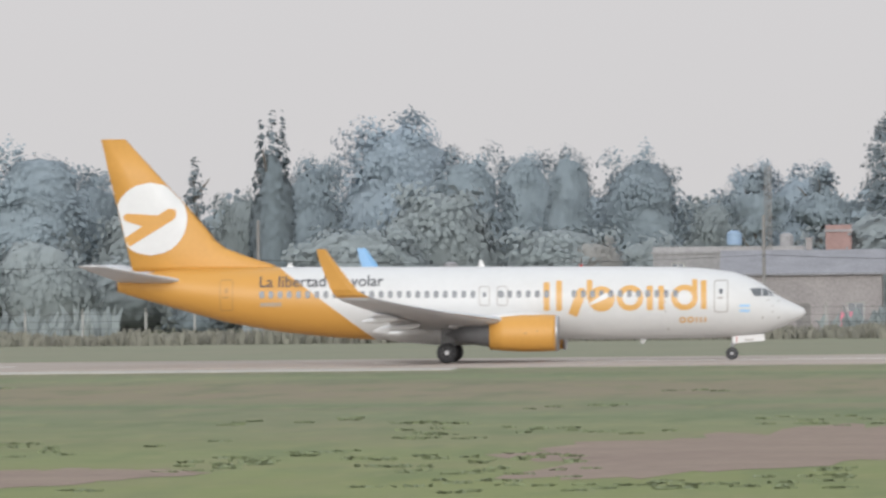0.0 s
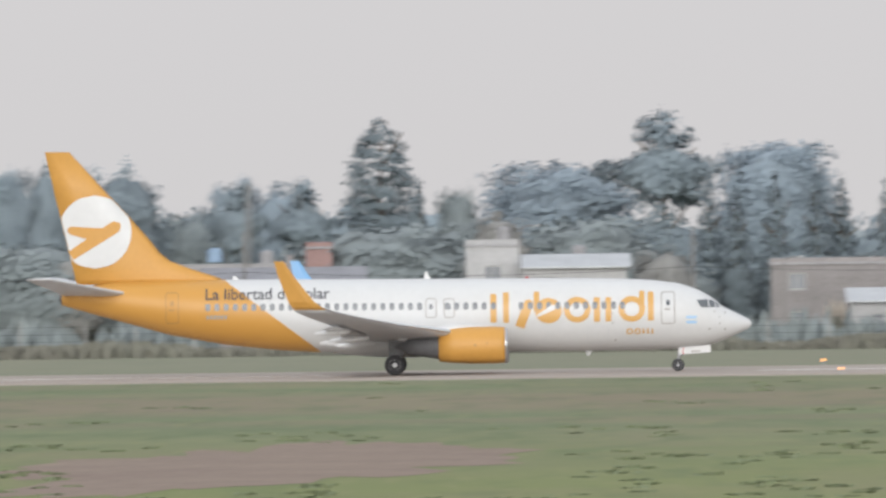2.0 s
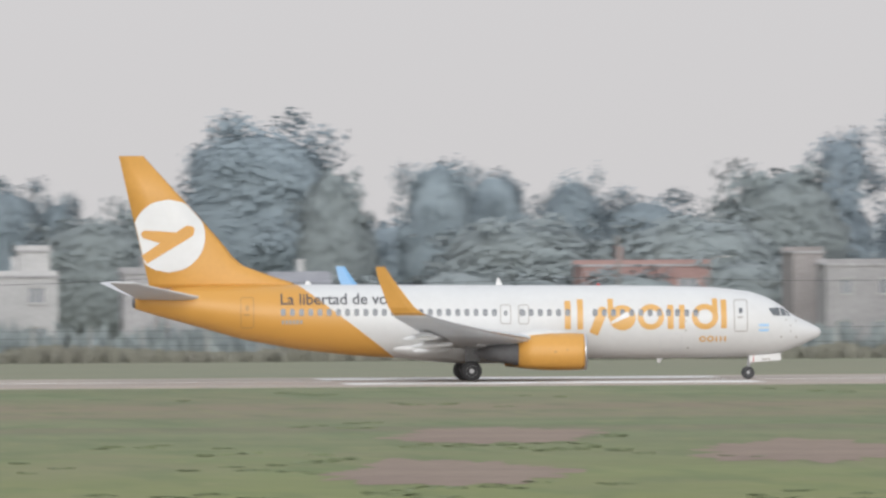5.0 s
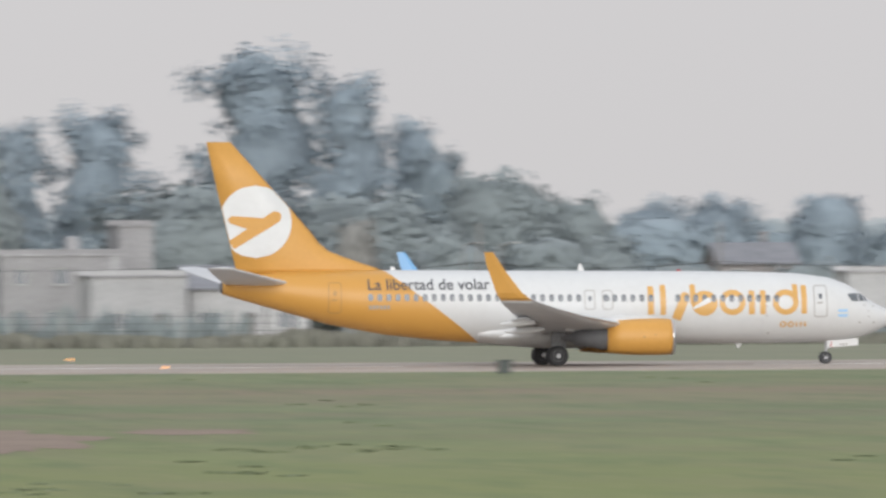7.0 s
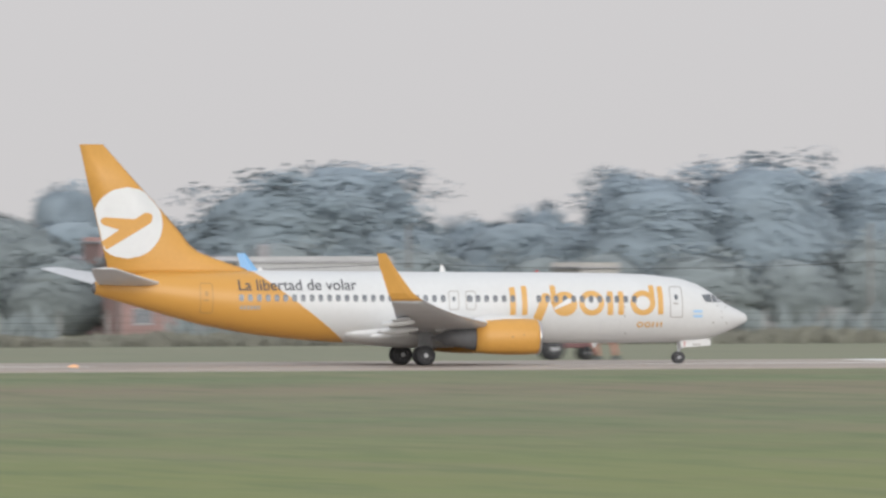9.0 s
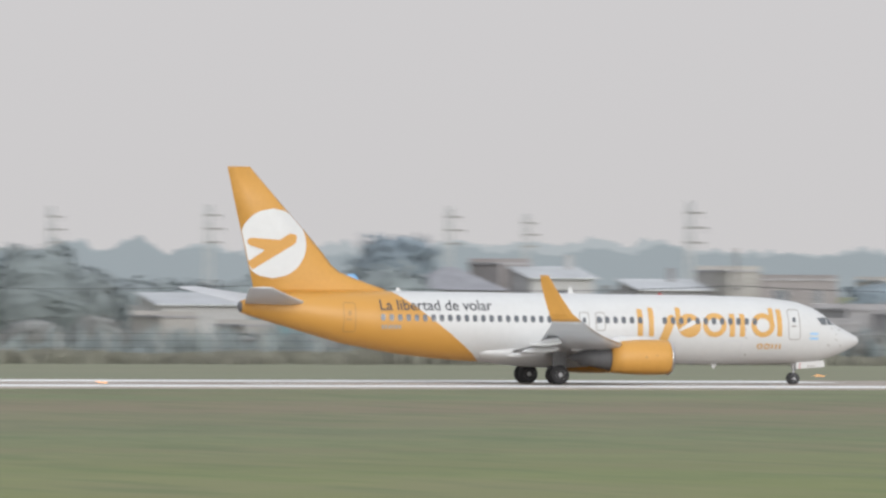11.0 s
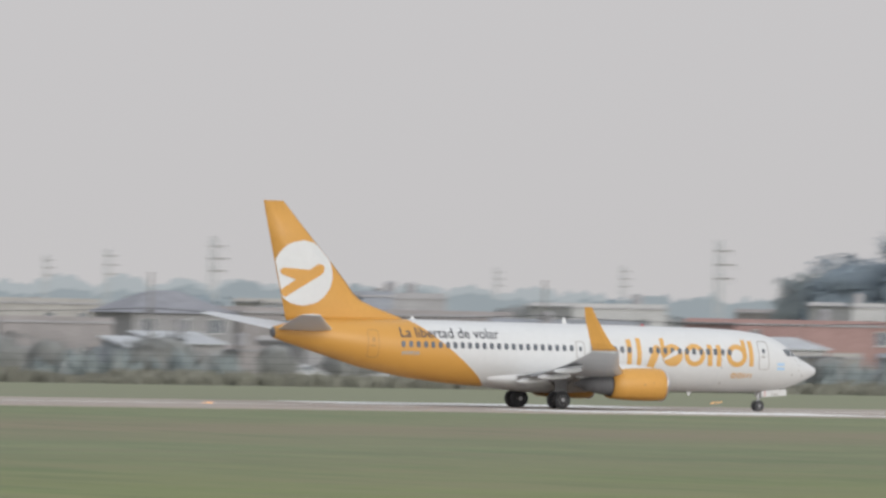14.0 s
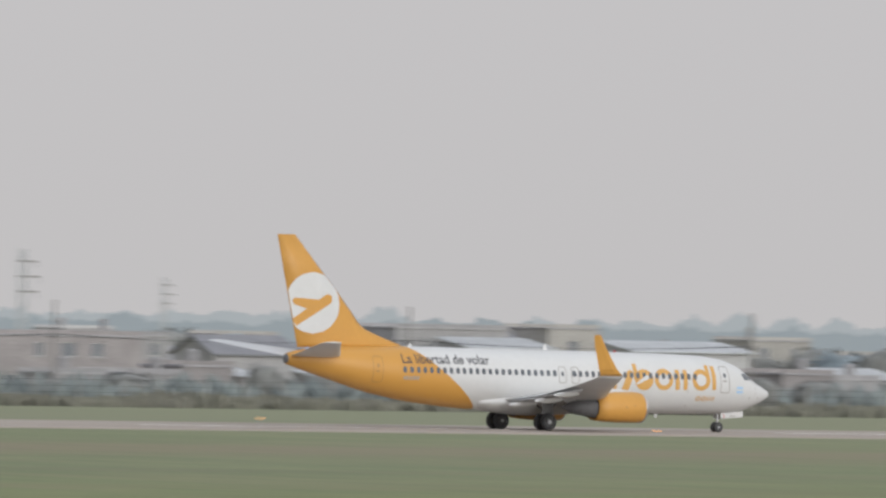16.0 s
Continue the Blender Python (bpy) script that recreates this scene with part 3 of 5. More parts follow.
        rod(bm, (-15.55, s * 2.86, 1.1), (-15.45, s * 1.5, 1.75), 0.06)
        rod(bm, (-15.5, s * 2.86, 1.2), (-14.4, s * 2.7, 1.95), 0.05)
        box(bm, -15.95, -15.1, s * 3.02 - 0.02, s * 3.02 + 0.02, 1.05, 2.0)
        part("main_gear_leg", bm, M_GEAR, plane, "grey main landing gear leg")
        for y in (2.43, 3.29):
            build_wheel("main_wheel", 0.565, 0.40, plane, (-15.6, s * y, 0.565))
        # tailplane
        bm = bmesh.new()
        loft(bm, [airfoil(s * y, le, c, z, th) for y, le, c, z, th in ((0.4, -29.9, 4.0, 4.62, 0.10), (1.0, -30.45, 3.6, 4.70, 0.10), (4.2, -32.5, 2.45, 5.14, 0.09), (7.0, -34.2, 1.45, 5.52, 0.085), (7.17, -34.5, 1.1, 5.55, 0.08))])
        part("tailplane", bm, M_GREY, plane, "grey swept tailplane", True)
    # fin with its dorsal root
    le = [(12.55, -33.5), (10.2, -31.4), (8.9, -30.2), (7.5, -29.0), (6.9, -28.55), (6.45, -28.0), (6.1, -27.1), (5.75, -26.1), (5.5, -25.3), (5.2, -24.9)]
    bm = bmesh.new()
    rings = []
    for z, x in le:
        te = -34.85 if z > 12.5 else -33.2 - (z - 5.35) * 0.2333
        c = x - te
        t = 0.045 * min(c, 5.5) + 0.05
        rings.append([(x, 0, z), (x - 0.06 * c, t * 0.4, z), (x - 0.28 * c, t, z), (x - 0.6 * c, t * 0.75, z), (te, 0.02, z),
                      (te, -0.02, z), (x - 0.6 * c, -t * 0.75, z), (x - 0.28 * c, -t, z), (x - 0.06 * c, -t * 0.4, z)])
    loft(bm, rings)
    fin = part("fin", bm, M_ORANGE, plane, "tall orange swept fin", True)

    def on_fin(bm, off):
        for v in bm.verts:
            x, z = v.co.x, v.co.z
            x0 = float(np.interp(z, [p[0] for p in le][::-1], [p[1] for p in le][::-1]))
            te = -33.2 - (z - 5.35) * 0.2333
            c = max(0.1, x0 - te)
            t = 0.045 * min(c, 5.5) + 0.05
            v.co.y = -(float(np.interp((x0 - x) / c, [0, 0.06, 0.28, 0.6, 1], [0, 0.4 * t, t, 0.75 * t, 0.02])) + off)
        return bm

    # white disc, cut by the fin's edges, with a plain slanted emblem
    bm = bmesh.new()
    cx, cz, r = -32.13, 8.11, 2.02
    rows = []
    for j in range(29):
        z = cz - r + 2 * r * j / 28
        h = math.sqrt(max(1e-4, r * r - (z - cz) ** 2))
        te = -33.2 - (z - 5.35) * 0.2333 + 0.03
        lead = float(np.interp(z, [p[0] for p in le][::-1], [p[1] for p in le][::-1])) - 0.05
        a, b = max(cx - h, te), min(cx + h, lead)
        rows.append([bm.verts.new((a + (b - a) * i / 14, 0, z)) for i in range(15)])
    for a, b in zip(rows, rows[1:]):
        for i in range(14):
            bm.faces.new((a[i], a[i + 1], b[i + 1], b[i]))
    disc = part("fin_disc", on_fin(bm, 0.03), M_WHITE, fin, "round white disc on the fin", True)

    def strip(bm, x0, z0, x1, z1, w0, w1, n=14):
        """A slanted rounded bar as rows of quads, so that it can follow a curved side."""
        d = Vector((x1 - x0, z1 - z0))
        nn = Vector((-d.y, d.x)).normalized()
        rows_ = []
        for k in range(n + 1):
            u = k / n
            w = (w0 + (w1 - w0) * u) * math.sqrt(max(0.05, 1 - max(0, (u - 0.88) / 0.12) ** 2))
            c = Vector((x0, z0)) + d * u
            rows_.append([bm.verts.new((c.x + nn.x * w * q_, 0, c.y + nn.y * w * q_)) for q_ in (-1, -0.33, 0.33, 1)])
        for a, b in zip(rows_, rows_[1:]):
            for i in range(3):
                bm.faces.new((a[i], a[i + 1], b[i + 1], b[i]))
        return bm

    bm = bmesh.new()
    strip(bm, -33.48, 6.81, -30.73, 8.55, 0.27, 0.35)
    part("emblem", on_fin(bm, 0.05), M_ORANGE, disc, "plain slanted orange emblem")
    bm = strip(bmesh.new(), -31.8, 7.9, -33.66, 8.25, 0.42, 0.20)
    part("emblem", on_fin(bm, 0.058), M_ORANGE, disc, "plain slanted orange emblem")

    # cabin windows
    for k in range(46):
        x = -25.9 + 0.508 * k
        if k in (24, 25, 32, 33):
            continue
        z = 3.86 - 0.0075 * (x + 25.9)
        w = bmesh.new()
        onto_skin(flat(rounded(x - 0.14, x + 0.14, z - 0.20, z + 0.20, 0.11, 3), w), 0.028)
        part("cabin_window", w, M_CABINWIN, body)
    # doors and overwing exits
    for name, x0, x1, z0, z1, window in (("front_door", -0.92, -0.14, 2.62, 4.42, True), ("rear_door", -28.25, -27.5, 2.98, 4.72, True),
                                         ("overwing_exit", -13.9, -13.28, 3.12, 4.22, True), ("overwing_exit", -12.9, -12.28, 3.11, 4.21, True)):
        w = bmesh.new()
        rim_of(rounded(x0, x1, z0, z1, 0.16), rounded(x0 + 0.055, x1 - 0.055, z0 + 0.055, z1 - 0.055, 0.11), w)
        d = part(name, onto_skin(w, 0.010), M_SEAMWARM if x0 < -20 else M_SEAM, body, "door outline with a dark seam")
        xm, zm = (x0 + x1) / 2, (z1 - 0.62 if z1 - z0 > 1.5 else z0 + 0.62)
        w = bmesh.new()
        onto_skin(flat(rounded(xm - 0.10, xm + 0.10, zm - 0.15, zm + 0.15, 0.08, 3), w), 0.016)
        part("door_window", w, M_SEAMWARM if x0 < -20 else M_CABINWIN, d)
        if z1 - z0 > 1.5:
            w = bmesh.new()
            onto_skin(flat(rounded(xm - 0.20, xm + 0.12, zm - 0.42, zm - 0.32, 0.04, 2), w), 0.018)
            part("door_handle", w, M_SEAMWARM if x0 < -20 else M_SEAM, d, "small dark door handle")
    w = bmesh.new()
    rim_of(rounded(-5.0, -3.8, 1.62, 2.55, 0.14), rounded(-4.965, -3.835, 1.655, 2.515, 0.11), w)
    part("cargo_door", onto_skin(w, 0.008), M_GREY, body, "faint cargo door outline")
    # cockpit panes
    for pts in ([(1.06, 3.92), (1.66, 3.96), (1.72, 3.50), (1.30, 3.52)], [(1.72, 3.96), (2.02, 3.86), (2.10, 3.52), (1.78, 3.50)], [(2.07, 3.84), (2.36, 3.62), (2.36, 3.50), (2.15, 3.50)]):
        w = bmesh.new()
        onto_skin(flat(pts, w), 0.02)
        part("cockpit_window", w, M_COCKPIT, body, "dark cockpit pane")
    # probes and ports about the nose
    for px_, pz_, pr in ((2.62, 3.22, 0.05), (2.62, 2.30, 0.06), (2.30, 2.62, 0.05), (2.30, 2.95, 0.04), (1.75, 2.32, 0.06), (2.05, 3.28, 0.04), (-3.6, 3.25, 0.05), (-3.6, 2.72, 0.05), (-3.45, 1.75, 0.06)):
        w = bmesh.new()
        onto_skin(flat(circle(px_, pz_, pr, 8), w), 0.014)
        part("sensor_port", w, M_SEAM, body)
    # small flag of three bands
    for z0, m in ((2.92, M_FLAGBLUE), (2.78, M_WHITE), (2.64, M_FLAGBLUE)):
        w = bmesh.new()
        onto_skin(flat([(0.48, z0), (1.04, z0), (1.04, z0 + 0.13), (0.48, z0 + 0.13)], w), 0.012)
        part("flag_band", w, m, body)
    # company mark: plain bars, discs and rings in its colour
    def mark(make, off=0.02):
        w = bmesh.new()
        make(w)
        return part("company_mark_shape", onto_skin(w, off), M_LOGO, body, "plain orange company mark shape")
    def bar(x0, x1, z0, z1):
        mark(lambda w: flat(rounded(x0, x1, z0, z1, 0.06, 2), w))
    bar(-10.32, -9.98, 2.82, 4.40)
    bar(-9.62, -9.30, 2.80, 4.48)
    mark(lambda w: strip(w, -8.72, 2.55, -8.12, 4.05, 0.26, 0.26))
    bar(-7.93, -7.62, 3.40, 4.50)
    mark(lambda w: flat(circle(-7.12, 3.44, 0.74, 32, 0.70), w))
    w = strip(bmesh.new(), -7.75, 3.15, -6.75, 3.68, 0.06, 0.16)
    part("company_mark_shape", onto_skin(w, 0.03), M_WHITE, body, "white slanted stripe across the orange disc")
    for cx_ in (-5.54, -2.53):
        mark(lambda w: rim_of(circle(cx_, 3.48, 0.74, rz=0.71), circle(cx_, 3.48, 0.42, rz=0.40), w))
    bar(-4.62, -4.28, 2.80, 4.14)
    bar(-3.98, -3.66, 2.80, 4.14)
    bar(-2.12, -1.82, 3.30, 4.48)
    bar(-1.64, -1.32, 2.82, 4.42)
    for cx_ in (-2.66, -2.22):
        mark(lambda w: rim_of(circle(cx_, 2.24, 0.19, 16, 0.17), circle(cx_, 2.24, 0.10, 16, 0.09), w))
    for x0 in (-1.94, -1.70, -1.46):
        bar(x0, x0 + 0.10, 2.08, 2.40)
    # registration: plain bars
    for k in range(6):
        w = bmesh.new()
        onto_skin(flat([(-25.98 + 0.2 * k, 3.20), (-25.84 + 0.2 * k, 3.20), (-25.84 + 0.2 * k, 3.42), (-25.98 + 0.2 * k, 3.42)], w), 0.012)
        part("registration_bar", w, M_SEAM, body)
    # slogan
    cu = bpy.data.curves.new("slogan", "FONT")
    cu.body, cu.size, cu.offset = "La libertad de volar", 0.78, 0.006
    tmp = new("slogan_source", cu)
    tmp_me = bpy.data.meshes.new_from_object(tmp.evaluated_get(bpy.context.evaluated_depsgraph_get()))
    bpy.data.objects.remove(tmp)
    spans = sorted((min(tmp_me.vertices[i].co.x for i in f.vertices), max(tmp_me.vertices[i].co.x for i in f.vertices)) for f in tmp_me.polygons)
    gaps, reach = [], spans[0][1]
    for a, b in spans:                       # clear space between letters and words
        if a > reach:
            gaps.append((a - reach, (a + reach) / 2))
        reach = max(reach, b)
    k = 6.85 / (reach - spans[0][0])
    cuts = [spans[0][0] - 1] + sorted(m for _, m in sorted(gaps)[-3:]) + [reach + 1]
    for lo, hi in zip(cuts, cuts[1:]):
        w = bmesh.new()
        w.from_mesh(tmp_me)
        bmesh.ops.delete(w, geom=[v for v in w.verts if not lo < v.co.x < hi], context="VERTS")
        for v in w.verts:
            v.co = Vector((-26.02 + (v.co.x - spans[0][0]) * k, 0, 4.28 + v.co.y * k))
        part("slogan_word", onto_skin(w, 0.022), M_SLOGAN, body, "dark grey slogan lettering")
    # aerials, beacon, tail end
    for x, z0, h, lean in ((-13.6, 5.26, 0.42, -0.25), (-24.2, 5.36, 0.22, -0.1), (-4.7, 1.22, -0.28, -0.1)):
        bm = bmesh.new()
        loft(bm, [[(x, 0, z0), (x - 0.15, 0.03, z0), (x - 0.40, 0, z0), (x - 0.15, -0.03, z0)],
                  [(x + lean * 0.2 - 0.15, 0, z0 + h), (x - 0.25, 0.015, z0 + h), (x - 0.32, 0, z0 + h), (x - 0.25, -0.015, z0 + h)]])
        part("blade_aerial", bm, M_WHITE, plane, "small white blade aerial")
    for x, z in ((-8.3, 5.27), (-10.4, 1.16)):
        bm = bmesh.new()
        bmesh.ops.create_uvsphere(bm, u_segments=12, v_segments=8, radius=0.09)
        bmesh.ops.translate(bm, vec=(x, 0, z), verts=bm.verts)
        part("beacon", bm, M_RED, plane, "red beacon light", True)
    bm = bmesh.new()
    spin_x(bm, [(-33.95, 0.33), (-34.08, 0.30), (-34.16, 0.18)], 16, 0, 4.44)
    part("tail_exhaust", bm, M_DARKMETAL, plane, "dark auxiliary exhaust", True)
    # nose gear
    bm = bmesh.new()
    rod(bm, (0, 0, 0.34), (0.1, 0, 1.4), 0.075, 0.09)
    rod(bm, (0, -0.26, 0.34), (0, 0.26, 0.34), 0.05)
    rod(bm, (0.05, 0, 0.8), (0.95, 0, 1.3), 0.045)
    part("nose_gear_leg", bm, M_RIM, plane, "grey nose gear leg")
    for s in (-1, 1):
        bm = bmesh.new()
        box(bm, 0.02, 1.80, s * 0.42 - 0.02, s * 0.42 + 0.02, 0.90, 1.30, 0.015)
        bmesh.ops.rotate(bm, cent=(0, 0, 1.3), matrix=Matrix.Rotation(radians(-4), 3, "Y"), verts=bm.verts)
        d = part("nose_gear_door", bm, M_WHITE, plane, "white nose gear door")
        bm = bmesh.new()
        for k in range(3):
            box(bm, 0.75 + 0.17 * k, 0.87 + 0.17 * k, s * 0.44 - 0.006, s * 0.44 + 0.006, 1.03, 1.14)
        part("door_mark", bm, M_SEAM, d)
        bm = bmesh.new()
        box(bm, 0.26, 0.30, s * 0.44 - 0.006, s * 0.44 + 0.006, 0.94, 1.27)
        part("door_stripe", bm, M_RED, d, "thin red stripe")
        build_wheel("nose_wheel", 0.345, 0.20, plane, (0, s * 0.19, 0.345))
    return plane


airliner = build_airliner()


# ---------------------------------------------------------------- trees
def ball(rounds):
    q = bmesh.new()
    bmesh.ops.create_icosphere(q, subdivisions=rounds, radius=1)
    out = np.array([v.co[:] for v in q.verts]), np.array([[v.index for v in f.verts] for f in q.faces])
    q.free()
    return out


BALL = ball(2)


def leaf_mesh(name, lobes, n, size, material, seed, squash=1.0):
    """A crown of many small leaf clumps on and in ellipsoid lobes (x, y, z, rx, ry, rz); the tree is 1 wide and 1 high."""
    rg = np.random.RandomState(seed)
    lobes = np.array(lobes)
    area = lobes[:, 3] * lobes[:, 5] * np.where(lobes[:, 3] > 0.205, 1.7, 1.0)
    pick = rg.choice(len(lobes), n, p=area / area.sum())
    d = rg.normal(size=(n, 3))
    d /= np.linalg.norm(d, axis=1)[:, None]
    r = np.where(lobes[pick, 3] > 0.205, rg.uniform(0.88, 1.05, n), rg.uniform(0.35, 1.12, n)) * (1 + 0.06 * rg.normal(size=n))
    c = lobes[pick, :3] + d * lobes[pick, 3:] * r[:, None]
    wide, high = 2 * np.percentile(np.abs(c[:, :2]), 98.5), np.percentile(c[:, 2], 99.85)
    c /= (wide, wide, high)
    c[:, 2] = np.clip(c[:, 2], 0.02, 1.06)
    away = (c - (0, 0, 0.42)) * (1.6, 1.6, 1.1)
    away /= np.linalg.norm(away, axis=1)[:, None] + 1e-6
    a = away + 0.25 * d + 0.33 * rg.normal(size=(n, 3))           # the upper side looks out of the crown
    a /= np.linalg.norm(a, axis=1)[:, None]
    u = np.cross(a, rg.normal(size=(n, 3)))
    u /= np.linalg.norm(u, axis=1)[:, None]
    v = np.cross(a, u)
    s = 0.9 * size * rg.uniform(0.4, 1.3, n)[:, None]
    k = np.array([1.0, 1.0, squash])
    ring = []
    for cu, cv in ((-1, -0.3), (0.2, -1), (1, 0.3), (-0.2, 1)):
        ring.append(c + (u * cu * s + v * cv * s) * k + a * s * 0.15 * rg.normal(size=(n, 1)) * k)
    co = np.stack(ring, 1).reshape(-1, 3)
    # the packed inner foliage of the large boughs, lumpy, below the outer leaves
    faces = np.arange(n * 4).reshape(n, 4).tolist()
    soft = np.repeat(d, 4, axis=0)
    for lobe in lobes[lobes[:, 3] > 0.205]:
        unit, tris = BALL
        lump = 0.90 + 0.07 * rg.normal(size=(len(unit), 1))
        p = (lobe[:3] + unit * lobe[3:] * lump) / (wide, wide, high)
        p[:, 2] = np.clip(p[:, 2], 0.01, 1.02)
        faces += (tris + len(co)).tolist()
        co, soft = np.vstack([co, p]), np.vstack([soft, unit])
    me = bpy.data.meshes.new(name)
    me.from_pydata(co.tolist(), [], faces)
    me.materials.append(material)
    # leaves shade with the mass they belong to
    out = (co - (0, 0, 0.42)) * (1.6, 1.6, 1.1)
    out /= np.linalg.norm(out, axis=1)[:, None] + 1e-6
    nn = out + 0.2 * soft
    nn /= np.linalg.norm(nn, axis=1)[:, None] + 1e-6
    me.polygons.foreach_set("use_smooth", [True] * len(me.polygons))
    me.normals_split_custom_set_from_vertices(nn.tolist())
    return me


def trunk_mesh(name, height, limbs, seed, r=0.035):
    rg = random.Random(seed)
    q = bmesh.new()
    pts = [Vector((0, 0, -0.02))]
    for k in range(4):
        pts.append(Vector((rg.uniform(-0.02, 0.02), rg.uniform(-0.02, 0.02), height * (k + 1) / 4)))
    for k in range(4):
        rod(q, pts[k], pts[k + 1], r * (1 - 0.2 * k), r * (0.8 - 0.2 * k), 7)
    for k in range(limbs):
        a, z = 2 * math.pi * k / limbs + rg.uniform(-0.4, 0.4), height * rg.uniform(0.45, 0.95)
        e = Vector((0.30 * math.cos(a), 0.30 * math.sin(a), z + rg.uniform(0.08, 0.22)))
        rod(q, (0, 0, z), e, r * 0.4, r * 0.12, 5)
    return mesh_of(name, q, M_BARK)


def lobes_broad(rg, count, low):
    """Many uneven boughs round a loose middle."""
    out = [(0, 0, 0.42, 0.36, 0.36, 0.36), (0.05, 0, 0.68, 0.29, 0.29, 0.22)]
    for k in range(count):
        a, z = rg.uniform(0, 6.28), low + (0.93 - low) * rg.random() ** 0.85
        edge = 0.42 * math.sqrt(max(0.04, 1 - ((z - 0.5) / 0.52) ** 2))
        rr = edge * rg.uniform(0.65, 0.95)
        s = rg.uniform(0.06, 0.13)
        out.append((rr * math.cos(a), rr * math.sin(a), z, s * rg.uniform(0.8, 1.4), s * rg.uniform(0.8, 1.4), s * rg.uniform(0.5, 0.95)))
    return out


def lobes_open(rg, count):
    """Leafy clumps held apart on a tall tree."""
    out = [(0.03, 0, 0.80, 0.22, 0.22, 0.13), (-0.08, 0, 0.62, 0.24, 0.24, 0.14), (0.10, 0.05, 0.48, 0.24, 0.24, 0.14), (0, 0, 0.26, 0.36, 0.36, 0.24)]
    for k in range(count):
        a, z = rg.uniform(0, 6.28), rg.uniform(0.2, 0.95)
        rr = 0.44 * math.sqrt(max(0.05, 1 - (max(0, z - 0.55) / 0.47) ** 2.4)) * rg.uniform(0.35, 1.0)
        s = rg.uniform(0.05, 0.11)
        out.append((rr * math.cos(a), rr * math.sin(a), z, s * 1.4, s * 1.4, s * 0.7))
    return out


rg = random.Random(5)
TREES = {}
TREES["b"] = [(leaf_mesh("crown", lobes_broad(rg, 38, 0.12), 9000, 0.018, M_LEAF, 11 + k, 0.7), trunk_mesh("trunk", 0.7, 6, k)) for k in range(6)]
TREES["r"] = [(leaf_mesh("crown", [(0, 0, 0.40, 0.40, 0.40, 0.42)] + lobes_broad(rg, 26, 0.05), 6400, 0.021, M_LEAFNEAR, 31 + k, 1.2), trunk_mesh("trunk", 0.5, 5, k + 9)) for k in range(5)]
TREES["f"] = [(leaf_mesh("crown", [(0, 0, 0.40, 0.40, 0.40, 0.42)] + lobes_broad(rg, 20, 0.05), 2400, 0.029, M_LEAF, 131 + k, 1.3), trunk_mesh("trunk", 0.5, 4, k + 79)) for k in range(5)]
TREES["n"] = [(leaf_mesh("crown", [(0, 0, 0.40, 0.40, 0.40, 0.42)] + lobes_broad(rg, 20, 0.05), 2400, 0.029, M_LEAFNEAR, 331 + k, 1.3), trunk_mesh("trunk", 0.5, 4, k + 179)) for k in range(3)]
TREES["s"] = [(leaf_mesh("crown", [(0, 0, 0.40, 0.40, 0.40, 0.42)] + lobes_broad(rg, 20, 0.05), 2000, 0.032, M_LEAFGREY, 431 + k, 1.0), trunk_mesh("trunk", 0.5, 4, k + 279)) for k in range(3)]
# same broad crowns for the far rows, haze painted in as paler leaves
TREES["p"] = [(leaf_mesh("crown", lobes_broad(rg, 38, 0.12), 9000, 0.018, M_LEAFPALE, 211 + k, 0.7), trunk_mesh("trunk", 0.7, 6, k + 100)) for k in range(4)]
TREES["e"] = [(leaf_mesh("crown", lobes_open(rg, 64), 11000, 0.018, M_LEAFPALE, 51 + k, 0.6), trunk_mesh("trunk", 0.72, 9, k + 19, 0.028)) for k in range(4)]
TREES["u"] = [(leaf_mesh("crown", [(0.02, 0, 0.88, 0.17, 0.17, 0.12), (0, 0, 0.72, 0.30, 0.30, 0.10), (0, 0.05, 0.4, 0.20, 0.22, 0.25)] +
                        [(rg.uniform(-0.40, 0.40), rg.uniform(-0.3, 0.3), rg.uniform(0.60, 0.76), rg.uniform(0.07, 0.14), 0.12, 0.05) for _ in range(18)] +
                        [(rg.uniform(-0.17, 0.17), rg.uniform(-0.15, 0.15), rg.uniform(0.78, 0.98), rg.uniform(0.05, 0.09), 0.08, 0.04) for _ in range(12)],
                        5600, 0.025, M_LEAF, 71 + k, 0.5), trunk_mesh("trunk", 0.8, 6, k + 29)) for k in range(2)]


def lobes_cone(power, tiers, thick):
    out = []
    for k in range(tiers):
        z = 0.06 + 0.92 * k / (tiers - 1)
        r = 0.48 * (1 - z) ** power + 0.03
        out.append((0, 0, z, 0.62 * r, 0.62 * r, thick))
        for i in range(4):          # drooping side boughs
            a = 2.4 * k + 1.57 * i
            out.append((0.62 * r * math.cos(a), 0.62 * r * math.sin(a), z - 0.02 - 0.02 * math.sin(5 * a), 0.40 * r, 0.40 * r, 0.6 * thick))
    return out


TREES["k"] = [(leaf_mesh("crown", lobes_cone(0.8, 17, 0.05), 4200, 0.04, M_LEAFDARK, 81 + k, 0.3), trunk_mesh("trunk", 0.9, 4, k + 39, 0.05)) for k in range(2)]
tiers = []
for z in np.linspace(0.34, 0.99, 22):
    r = 0.5 * (1.02 - ((z - 0.34) / 0.66) ** 2.8) ** 0.55
    for k in range(9):
        a = rg.uniform(0, 6.28)
        tiers.append((0.66 * r * math.cos(a), 0.66 * r * math.sin(a), z + rg.uniform(-0.015, 0.015), r * rg.uniform(0.25, 0.40), r * rg.uniform(0.25, 0.40), 0.02))
